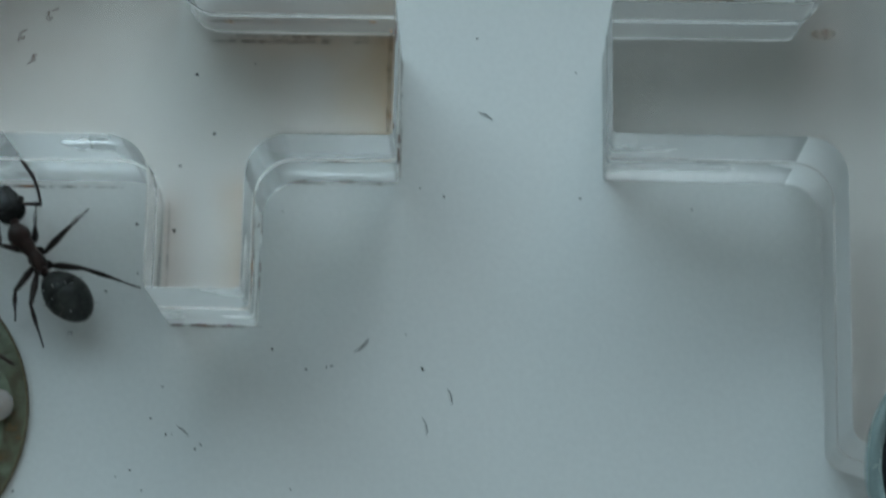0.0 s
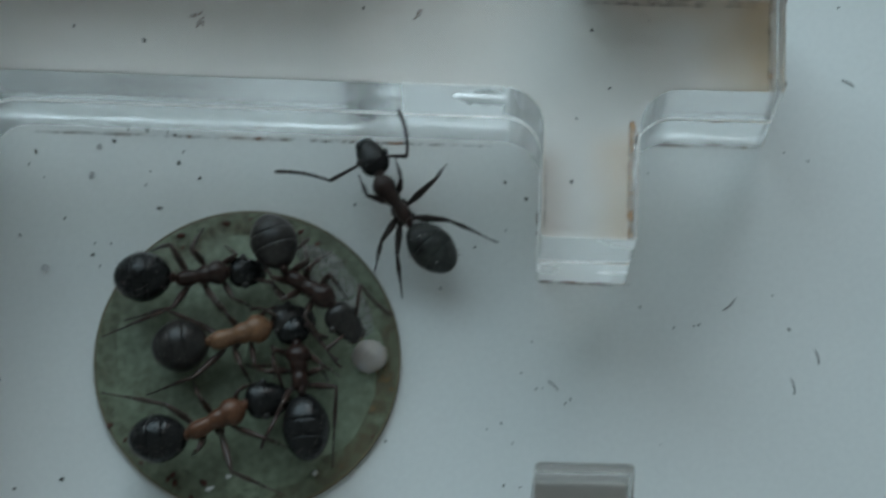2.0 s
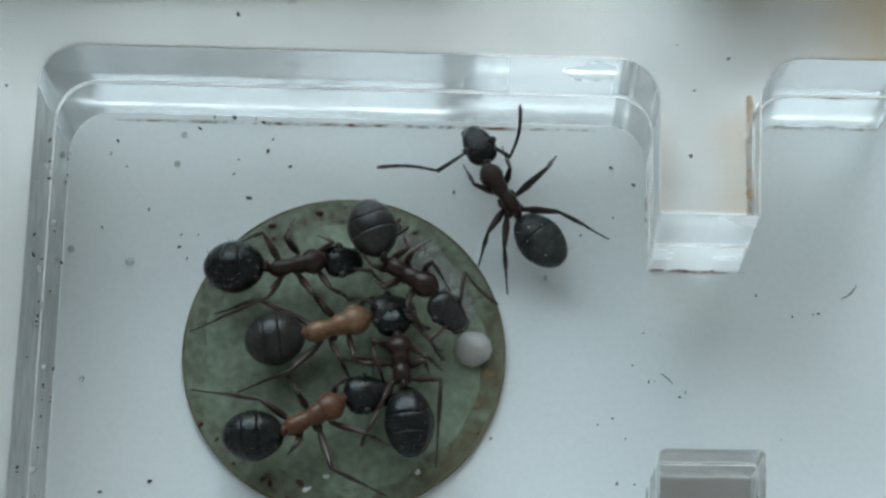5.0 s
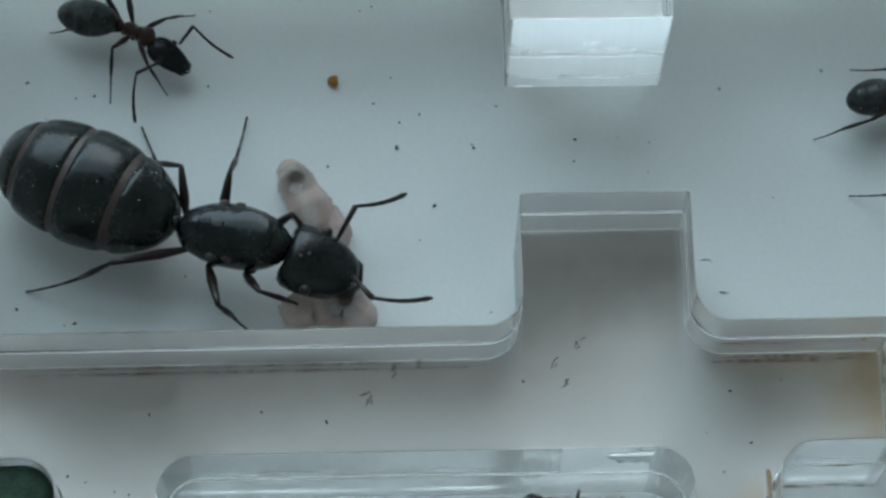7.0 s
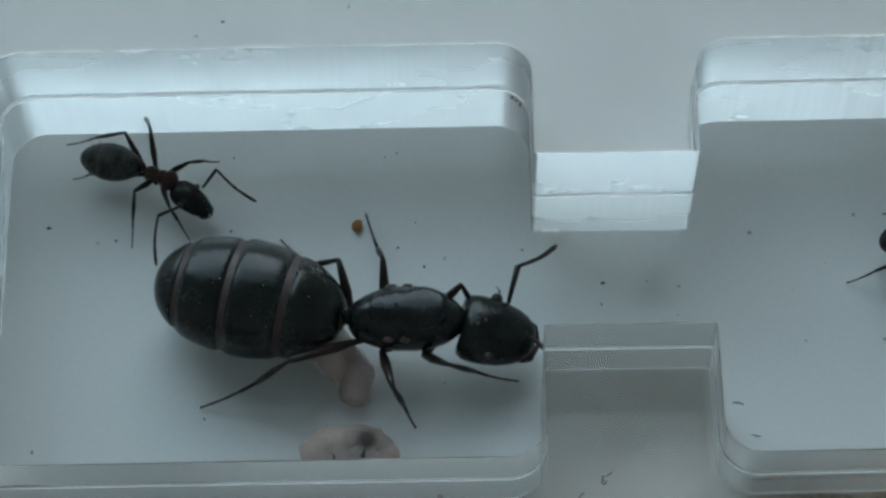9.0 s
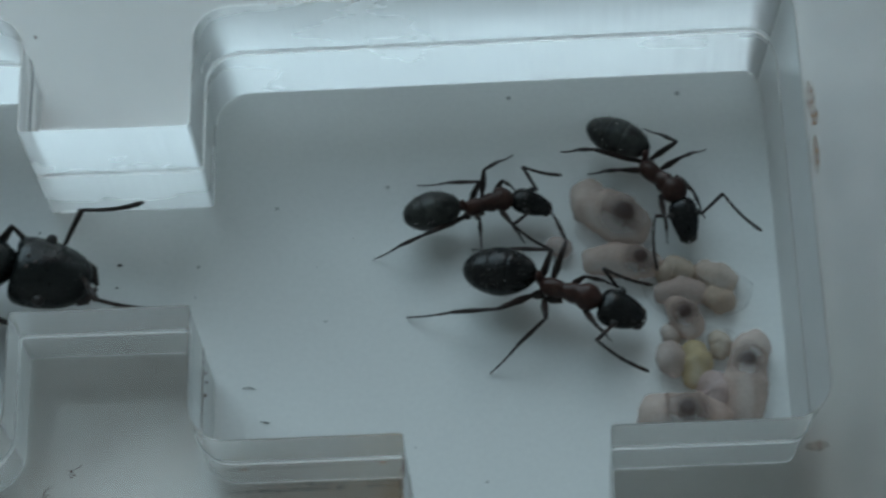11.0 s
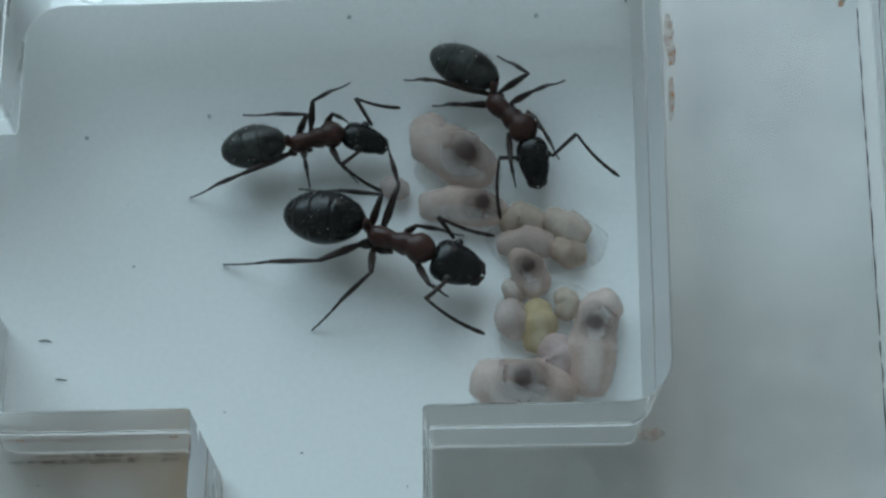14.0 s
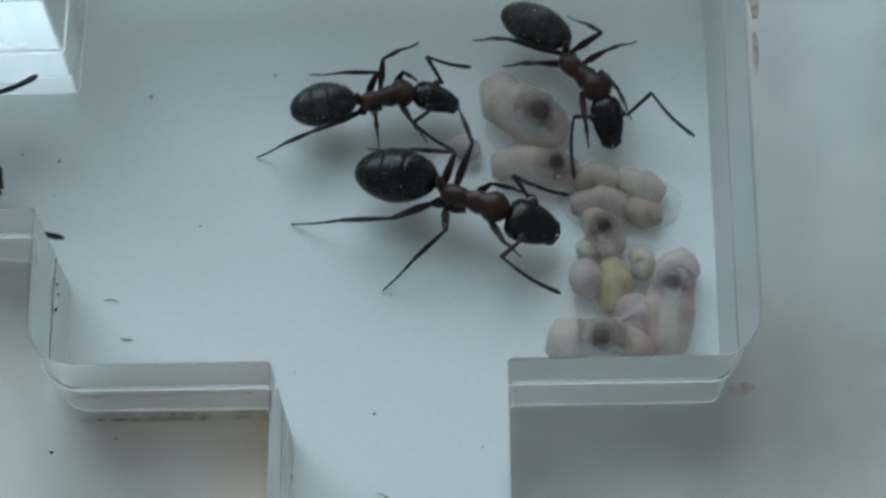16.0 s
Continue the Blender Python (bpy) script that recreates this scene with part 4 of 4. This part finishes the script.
# ---- dirt ----
def crumbs(name, spots, z, material, label, seed=1, size=0.10, stretch=1.25):
    """One scatter of small uneven grains at plan places."""
    rng = random.Random(seed)
    bm = bmesh.new()
    for x, y in spots:
        r = size * rng.uniform(0.55, 1.25)
        for _ in range(rng.choice((1, 1, 1, 2, 3))):
            a, e = rng.uniform(0, 3.14), rng.uniform(0.7, stretch)
            dx, dy = math.cos(a) * r * e, math.sin(a) * r * e
            c = (x + rng.uniform(-1, 1) * r, y + rng.uniform(-1, 1) * r, z + r * 0.35)
            tube(bm, [(c[0] - dx, c[1] - dy, c[2]), (c[0] - dx * 0.3, c[1], c[2] + r * 0.1), (c[0] + dx, c[1] + dy, c[2])], [r * 0.35, r * rng.uniform(0.55, 0.85), r * 0.3], 7)
            r *= 0.7
    return whole(name, bm, material, label, "dirt", kind="stuff")


FLOOR_SW = [(-15.64, -25.23), (-14.14, -28.01), (-14.65, -28.41), (-0.33, -27.33), (-0.16, -28.56), (-2.39, -25.96), (1.6, -22.17), (-0.14, -11.73), (-12.04, -24.21), (-12.34, -25.21), (-13.5, -25.57), (-13.06, -25.94), (-11.73, -26.52), (-11.75, -27.48), (-14.04, -24.81), (-9.43, -25.38), (-7.62, -25.85), (-8.33, -26.33), (-2.93, -27.93), (-3.5, -28.95), (-5.07, -29.09), (-6.86, -28.58), (-4.8, -27.94), (-3.85, -28.48), (-4.09, -26.75), (-13.43, -27.78), (-14.98, -27.68), (-11.44, -29.33), (-14.91, -29.33), (-7.82, -26.76)]
FLOOR_W = [(-10.97, -9.25), (-14.3, -9.8), (-7.98, -10.07), (-9.39, -11.16), (-8.67, -12.15), (-7.83, -9.58), (-9.21, -10.5), (-13.89, -10.93), (-12.87, -12.85), (-14.77, -13.62), (-10.7, -13.82), (-11.45, -13.88), (-11.55, -14.31), (-11.09, -14.93), (-7.1, -10.78), (-14.6, -10.35), (-10.28, -8.63), (-9.5, -8.65), (-8.55, -8.67), (-8.21, -8.89)]
FLOOR_S = [(5.41, -25.82), (6.41, -25.64), (7.41, -25.66), (7.51, -25.46), (7.3, -26.06), (6.07, -27.06), (5.77, -27.16), (5.56, -27.97), (6.84, -23.82), (7.54, -23.93), (6.0, -21.45), (7.35, -18.95), (8.0, -19.64), (12.4, -15.82), (13.9, -16.68), (14.81, -16.6), (13.42, -21.82), (9.3, -20.18), (5.18, -13.44), (6.48, -12.66), (6.42, -10.45), (7.3, -11.17)]
FLOOR_NW = [(-6.44, 12.08), (-5.56, 13.53), (-5.08, 11.03), (-4.11, 11.43), (-0.23, 11.75), (-1.49, 9.7), (-1.4, 9.52), (-3.43, 6.38), (-5.28, 9.58), (-8.76, 8.67), (3.75, 9.96), (3.66, 8.69), (-4.21, 4.62), (-0.8, 0.74), (-20.72, 12.83), (-21.59, 12.62), (-24.07, 13.57), (-14.93, 13.16), (-14.8, 17.48), (-7.1, 17.36), (-6.52, 17.56), (-24.29, 1.29), (-21.87, 0.41), (-21.29, 0.52), (-15.9, 2.88)]
FLOOR_NE = [(5.98, 9.98), (7.45, 8.05), (17.7, -0.03), (20.95, -1.87), (13.58, 6.47), (26.62, 12.3), (18.64, -8.66), (19.64, -8.98), (25.58, -8.97), (15.01, -16.49), (18.17, -15.11), (18.86, -16.56), (7.77, -17.54), (8.3, -19.55), (9.51, -19.99), (6.5, -21.16), (7.09, -21.99), (12.69, -9.78), (25.33, -3.36), (30.41, -9.46)]
crumbs("floor_dirt", FLOOR_SW, -0.03, M_DIRT, "dark grains scattered on the floor by the disc", 1, 0.075)
crumbs("floor_dirt", FLOOR_W, -0.03, M_DIRT, "brown-black grains between the disc and the wall", 5, 0.085)
crumbs("disc_dirt", [(-7.62, -13.91), (-7.5, -13.33), (-5.73, -12.72), (-4.59, -12.54), (-1.62, -13.53), (-2.4, -13.07), (-7.17, -24.45), (-6.14, -24.2), (-10.12, -21.91), (-4.38, -25.2), (-8.65, -23.43), (-9.53, -22.62), (1.12, -21.91), (-6.42, -24.86), (-7.44, -24.15)], 0.29, M_LEAVE, "brown crumbs along the rim of the disc", 7, 0.14)
crumbs("disc_crystals", [(-5.61, -24.44), (-4.83, -23.88), (-1.21, -23.65)], 0.29, M_SPECK, "few white crystals on the disc", 8, 0.2)
crumbs("floor_dirt", FLOOR_S, -0.03, M_DIRT, "dark grains scattered on the white floor", 2, 0.06)
crumbs("floor_dirt", FLOOR_NW, -0.03, M_DIRT, "dark grains scattered on the queen's floor", 3, 0.075)
crumbs("floor_dirt", FLOOR_NE, -0.03, M_DIRT, "few dark grains on the white floor", 4, 0.055)


SPECKS_N = [(12.4, 17.2), (14.1, 15.6), (15.8, 17.6), (18.3, 16.9), (19.6, 14.4), (16.2, 12.1), (21.9, 15.2), (24.5, 17.9), (25.8, 16.6), (13.2, 9.4), (11.6, 13.6), (20.7, 18.1), (27.4, 17.3), (31.8, 16.1), (33.4, 13.0), (17.9, 8.7), (22.8, 13.4), (14.9, 10.8), (29.3, 18.2), (23.6, 9.9), (-3.4, 15.0), (-12.2, 16.3), (-20.4, 6.1), (-6.1, 3.2), (12.2, 5.3)]
crumbs("pale_specks", SPECKS_N, -0.03, M_SPECK, "tiny white specks strewn on the chamber floor", 31, 0.05)


def fibres(name, runs, z, material, label):
    """Thin hair-like bits; runs: start, end and sag of each."""
    bm = bmesh.new()
    for x0, y0, x1, y1, sag in runs:
        px, py = -(y1 - y0), x1 - x0
        pts = [(x0 + (x1 - x0) * u + px * sag * math.sin(3.14 * u), y0 + (y1 - y0) * u + py * sag * math.sin(3.14 * u), z + 0.05) for u in (0, .25, .5, .75, 1)]
        tube(bm, pts, [0.010, 0.019, 0.022, 0.018, 0.009], 6)
    return whole(name, bm, material, label, "dirt", kind="stuff")


fibres("floor_fibres", [(19.95, -17.41, 20.15, -18.13, 0.1), (18.93, -18.72, 19.12, -19.46, 0.1), (15.93, -15.89, 16.55, -15.29, -0.1), (21.09, -5.23, 21.69, -5.55, 0.1), (9.76, 3.21, 10.35, 3.13, 0.15), (10.58, 1.53, 11.08, 1.44, 0.0), (-2.1, -26.17, -1.51, -26.79, 0.1), (-6.1, -26.28, -5.82, -27.1, 0.05), (29.45, 2.01, 29.95, 1.83, 0.15), (8.51, -19.24, 9.01, -19.66, 0.05)], -0.03, M_DIRT, "thin dark fibres lying on the floor")


# ants' leavings caught in the joint of the two sheets
def leavings():
    bm = bmesh.new()
    rng = random.Random(9)
    for x, y, n, w in ((2.00, -3.66, 6, 0.55), (2.49, -4.63, 5, 0.45), (3.17, -2.71, 7, 0.6), (-6.92, -5.05, 12, 0.8), (-4.51, -3.35, 6, 0.55), (-5.53, -3.87, 5, 0.5)):
        for _ in range((n + 1) // 2):
            cx, cy = x + rng.uniform(-0.5, 0.5) * w * 0.6, y + rng.uniform(-0.5, 0.5) * w
            a, b = rng.uniform(0.5, 1.6), rng.uniform(-0.7, 0.7)
            d = Vector((math.cos(a), math.sin(a), 0)) * rng.uniform(0.12, 0.24)
            c = Vector((cx, cy, JOINT))
            n0 = Vector((d.y, -d.x, 0))
            tube(bm, [c - d, c - d * 0.4 + n0 * b * 0.6, c + d * 0.1 - n0 * b * 0.3, c + d * 0.6 + n0 * b * 0.4, c + d], [0.014, 0.03, 0.026, 0.032, 0.012], 6)
    whole("insect_leavings", bm, M_LEAVE, "little heaps of reddish brown leavings between the acrylic sheets", "dirt", kind="stuff")


leavings()
crumbs("plate_dirt", [(-16.62, -6.67), (-11.61, -6.58), (-8.7, -7.18), (-17.61, -10.4), (0.26, -5.46), (8.52, -7.98), (10.54, -8.49), (12.05, -5.55), (9.73, -6.06), (9.02, -12.56), (9.22, -9.91), (-19.5, -9.79), (-18.21, -10.2), (-20.3, -9.49), (-21.92, 23.75), (-8.61, 21.34), (-14.78, 20.53), (-12.71, 21.99), (-1.86, 22.06), (13.77, 20.06), (-15.97, 19.75), (-19.31, 23.1)], H, M_DIRT, "dark specks lying on the acrylic", 6, 0.075)


# stains along the edges
def stain(x0, y0, x1, y1, w, z, material, seed, label):
    """A ragged film along a line."""
    rng = random.Random(seed)
    n = max(6, int(math.hypot(x1 - x0, y1 - y0) * 5))
    d = Vector((x1 - x0, y1 - y0)).normalized()
    bm = bmesh.new()
    rows = []
    for i in range(n + 1):
        c = Vector((x0, y0)).lerp(Vector((x1, y1)), i / n)
        a, b = w * rng.uniform(0.32, 0.6), w * rng.uniform(0.32, 0.6)
        taper = 0.15 + 0.85 * math.sin(math.pi * (0.02 + 0.96 * i / n)) ** 0.4
        a, b = a * taper, b * taper
        rows.append([bm.verts.new((c.x - d.y * k, c.y + d.x * k, zz)) for k, zz in ((a, z), (a * 0.8, z + 0.014), (-b * 0.8, z + 0.014), (-b, z))])
    for r, q in zip(rows, rows[1:]):
        for k in range(3):
            bm.faces.new((r[k], r[k + 1], q[k + 1], q[k]))
    whole("edge_stain", bm, material, label, "stain", kind="stuff")


RUST = "rusty dirt line along the acrylic edge"
for n, (x0, y0, x1, y1, w, m, label) in enumerate((
        (10.7, -2.75, 17.2, -2.73, 0.14, M_RUST, RUST), (12.9, -8.52, 17.5, -8.49, 0.13, M_RUST, RUST),
        (8.12, -10.11, 8.12, -14.25, 0.09, M_RUST, RUST),
        (8.0, -14.88, 11.95, -14.88, 0.13, M_RUST, RUST), (17.72, -8.3, 17.72, -3.0, 0.08, M_RUST, RUST), (-24.9, -2.71, -2.74, -2.71, 0.14, M_RUST, RUST),
        (-14.48, -8.86, 5.74, -8.84, 0.16, M_RUST, RUST))):
    stain(x0, y0, x1, y1, w, -0.021, m, n, label)
stain(9.6, -3.0, 17.0, -2.95, 0.2, -0.018, M_RUST, 31, RUST)
stain(-24.0, -3.02, -2.0, -2.98, 0.15, -0.018, M_RUST, 32, RUST)
for n, row in enumerate(((11.62, -9.0, 11.68, -14.3, 0.42), (17.38, -8.2, 17.40, -3.1, 0.26), (9.4, -2.85, 16.8, -2.80, 0.2))):
    stain(*row, JOINT, M_AMBER, 34 + n, "rusty film in the joint of the sheets")
for n, (x0, y0, x1, y1, w) in enumerate(((36.15, 13.6, 36.25, 11.3, 0.42), (36.22, 10.8, 36.15, 8.9, 0.26), (35.5, -3.9, 34.5, -4.0, 0.5), (43.2, 14.3, 43.0, 13.7, 0.3))):
    stain(x0, y0, x1, y1, w, H + 0.002, M_AMBER, 40 + n, "rusty smear on the acrylic")
crumbs("edge_dirt", [(-0.3, 18.6), (-0.2, 18.3), (-0.5, 18.8), (0.3, 19.6), (8.5, 2.6), (8.55, 2.2), (8.5, 1.5), (11.9, -9.4), (11.95, -11.2), (17.55, -5.6), (-26.6, 12.0), (-26.7, 11.0)], H * 0.4, M_LEAVE, "brown crumbs stuck on the chamber walls", 12, 0.085)

# crumbs and droplets clinging to the disc chamber's west wall
rng = random.Random(52)
for k, z in enumerate((0.6, 2.4, 4.9, 6.6)):
    spots = [(-16.27, y) for y in (rng.uniform(-28.5, -10.5) for _ in range(11))]
    crumbs("wall_dirt", spots, z, M_DIRT if k % 2 else M_LEAVE, "small crumbs clinging to the chamber wall", 60 + k, 0.07)
for y, z in ((-14.4, 3.0), (-15.6, 2.0), (-16.9, 5.2), (-18.1, 4.1), (-20.3, 2.6), (-12.8, 5.6), (-24.6, 3.4), (-11.2, 2.2)):
    bm = bmesh.new()
    blob(bm, (0, 0, 0), (0.11, 0.15, 0.15), 2, 0.05, 14, 8)
    whole("water_drop", bm, M_WATER, "tiny water drop clinging to the chamber wall, whitened for a glint", "water drop", -16.24, y, z, "water drops")

# dashes of dirt in the seam at the plate's edge
for x, z, seed in ((43.65, H + 0.004, 1), (44.86, H - 0.05, 2)):
    rng = random.Random(seed)
    bm = bmesh.new()
    y = -20.0
    while y < 30:
        ln = rng.uniform(0.5, 2.2)
        tube(bm, [(x, y, z), (x + rng.uniform(-0.03, 0.03), y + ln / 2, z), (x, y + ln, z)], [0.015, 0.035, 0.015], 6)
        y += ln + rng.uniform(0.0, 0.25)
    whole("seam_dirt", bm, M_DIRT, "broken dark line of dirt in a seam", "dirt", kind="stuff")


# brown dashes along the joint, on the chamber walls
def seam_dashes(x0, y0, x1, y1, z, share, seed):
    rng = random.Random(seed)
    bm = bmesh.new()
    long = math.hypot(x1 - x0, y1 - y0)
    d, at = Vector((x1 - x0, y1 - y0, 0)).normalized(), 0.0
    while at < long - 1.0:
        ln = rng.uniform(0.15, 1.0)
        if rng.random() < share:
            p = Vector((x0, y0, z)) + d * at
            mid = p + d * ln / 2 + Vector((0, 0, rng.uniform(-0.05, 0.05)))
            tube(bm, [p, mid, p + d * ln], [0.012, rng.uniform(0.025, 0.055), 0.012], 6)
        at += ln + rng.uniform(0.0, 0.4)
    whole("seam_dirt", bm, M_LEAVE, "broken brown line of dirt along the joint of the sheets", "dirt", kind="stuff")


for n, row in enumerate(((-25.5, -2.60, -1.5, -2.60, JOINT, 0.7), (9.6, -2.58, 17.4, -2.58, JOINT, 0.45), (1.2, 3.86, 8.0, 3.86, JOINT, 0.2), (7.85, -10.4, 7.85, -14.6, 0.1, 0.5),
                         (11.80, -10.0, 11.80, -14.6, 0.1, 0.8), (8.1, -14.87, 11.6, -14.87, 0.1, 0.6), (12.9, -8.47, 17.5, -8.47, JOINT, 0.4), (12.9, -8.47, 17.5, -8.47, 0.1, 0.5), (17.70, -8.2, 17.70, -2.9, 2.0, 0.3), (17.70, -8.2, 17.70, -2.9, H - 0.1, 0.35))):
    seam_dashes(*row, 70 + n)

# bead of clear glue with dirt near the far edge
rng = random.Random(21)
bm = bmesh.new()
pts, rad = [], []
for i in range(70):
    x = -34 + 29.3 * i / 69
    pts.append((x, 24.8 + 0.25 * noise.noise(Vector((x * 0.9, 3, 0))) - max(0, x + 9) * 0.12, H + 0.05))
    rad.append(0.28 + 0.16 * noise.noise(Vector((x * 1.3, 9, 1))))
tube(bm, pts, rad, 8)
whole("glue_bead", bm, M_GLUE, "uneven bead of cloudy glue on the acrylic", "glue bead")
crumbs("glue_dirt", [(-33 + 27.5 * k / 27 + rng.uniform(-.4, .4), 24.2 + rng.uniform(-0.7, 0.6)) for k in range(28)], H + 0.05, M_RUST, "brown crumbs caught along the glue bead", 23, 0.12)

# orange crumb, water drops and brown flake
bm = bmesh.new()
blob(bm, (0, 0, 0.18), (0.26, 0.38, 0.2), 5, 0.7, 9, 6)
whole("orange_crumb", bm, M_CRUMB, "small orange crumb of food on the floor", "crumb", -8.49, 13.30, -0.03)
for x, y, r in ((-13.51, -15.07, 0.16), (-15.97, -14.61, 0.13), (-11.79, -10.79, 0.12), (-11.55, -9.49, 0.12), (-15.16, -20.07, 0.1), (3.75, -15.33, 0.09), (7.54, 9.61, 0.07), (11.28, 12.54, 0.08), (16.59, 13.45, 0.08), (22.59, 18.09, 0.09), (30.79, 17.92, 0.09)):
    bm = bmesh.new()
    blob(bm, (0, 0, r * 0.72), (r * 1.15, r * 1.15, r * 0.9), 1, 0.03, 16, 10)
    whole("water_drop", bm, M_WATER, "tiny water drop on the floor, whitened for a glint", "water drop", x, y, -0.03, "water drops")


def swing(ob, rows):
    """Turns a leg or an antenna about its joint; rows: seconds and degrees from rest."""
    x, y, z = ob.matrix_basis.translation
    rows = [(0.0, rows[0][1])] + rows + [(16.0, rows[-1][1])]
    walk(ob, [(t, pose(x, y, z, 0, 0, a)) for t, a in rows])


def motions():
    walk(COLONY["queen"], [(t, pose(x * MM, y * MM, 0, 0, 0, a - QUEEN_REST)) for t, x, y, a in QUEEN_ROWS])
    legs, feelers = LEGS["queen"], FEELERS["queen"]
    swing(legs[1], [(6.0, 2), (6.5, -3), (7.0, 0), (7.5, 8), (8.0, -6), (8.2, -7), (9.2, 10), (10.3, -14), (10.5, -8)])
    swing(legs[2], [(6.0, -7), (6.5, -6), (7.0, 0), (7.5, 3), (8.0, 15), (8.2, 14), (9.2, 0), (10.3, 20), (10.5, 17)])
    swing(legs[3], [(6.0, -27), (6.5, -35), (7.0, 0), (7.5, -1), (8.0, -3), (8.2, -14), (9.2, 4), (10.3, -3), (10.5, -15)])
    swing(legs[4], [(6.0, -10), (6.5, 5), (7.0, 0), (7.5, -7), (8.0, -16), (8.2, -18), (9.2, -12), (10.3, -26), (10.5, -28)])
    for piece in SHINS["queen"][4]:
        swing(piece, [(6.0, -25), (6.5, 0), (7.0, 0), (7.5, 0), (8.0, -38), (8.2, -42), (9.2, -25), (10.3, -58), (10.5, -62)])
    swing(legs[5], [(6.5, -7), (7.0, 0), (7.5, -7), (8.0, -11), (8.2, 13), (9.2, -5), (10.3, 0), (10.5, -6)])
    swing(feelers[0], [(6.0, -5), (6.5, -18), (7.0, 0), (7.5, 10), (8.0, 51), (8.2, -27), (9.2, 10), (10.3, -35), (10.5, -38), (11.0, -14), (12.0, -21), (15.3, -18), (15.9, 4)])
    swing(feelers[1], [(6.0, -7), (6.5, -6), (7.0, 0), (7.5, -37), (8.0, -9), (8.2, -34), (9.2, -8), (10.3, -15), (10.5, -18), (11.0, -18), (15.3, -22), (15.9, -32)])
    swing(FEELERS["lone"][1], [(0.5, -3), (1.5, -3), (3.0, 0), (5.5, -46), (6.0, -56), (6.5, -58), (7.0, -58)])
    swing(FEELERS["lone"][0], [(0.5, 2), (1.5, -3), (3.0, 0), (5.5, 4), (6.0, 0)])
    lone = COLONY["lone"]
    x, y, z = lone.matrix_world.translation
    walk(lone, [(t, pose(x + dx * MM, y + dy * MM, 0, 0, 0, a)) for t, dx, dy, a in LONE_ROWS])


# seconds, small shifts of the lone worker from its rest and its turn
LONE_ROWS = [(0.0, 0.33, -0.12, 1.8), (0.5, 0.12, -0.03, 3.4), (1.5, -0.13, -0.01, 3.0), (2.0, -0.14, -0.01, 1.3), (3.0, 0.0, 0.0, 0.0), (5.5, 0.07, -0.25, -0.9), (6.0, -0.12, 0.01, 0.8), (6.5, 0.2, 0.3, 0.8), (7.0, 0.4, 0.12, 0.8), (16.0, 0.4, 0.12, 0.8)]
# seconds, place of the thorax, heading in degrees
QUEEN_REST = -13.0
QUEEN_ROWS = [
    (0.0, -13.86, 2.75, -18.4),
    (6.0, -13.86, 2.75, -18.4),
    (6.5, -13.51, 3.33, -12.3),
    (7.0, -13.26, 3.78, -13.0),
    (7.5, -12.83, 4.16, -11.6),
    (8.0, -11.27, 5.38, -0.8),
    (8.2, -9.82, 5.51, -1.6),
    (10.3, -4.29, 8.43, -1.9),
    (10.5, -4.03, 8.13, 0.2),
    (11.0, -3.29, 8.82, -1.9),
    (11.5, -3.78, 8.82, -1.6),
    (15.3, -3.1, 8.71, -2.4),
    (16.0, -0.78, 8.42, -2.4),
]
motions()
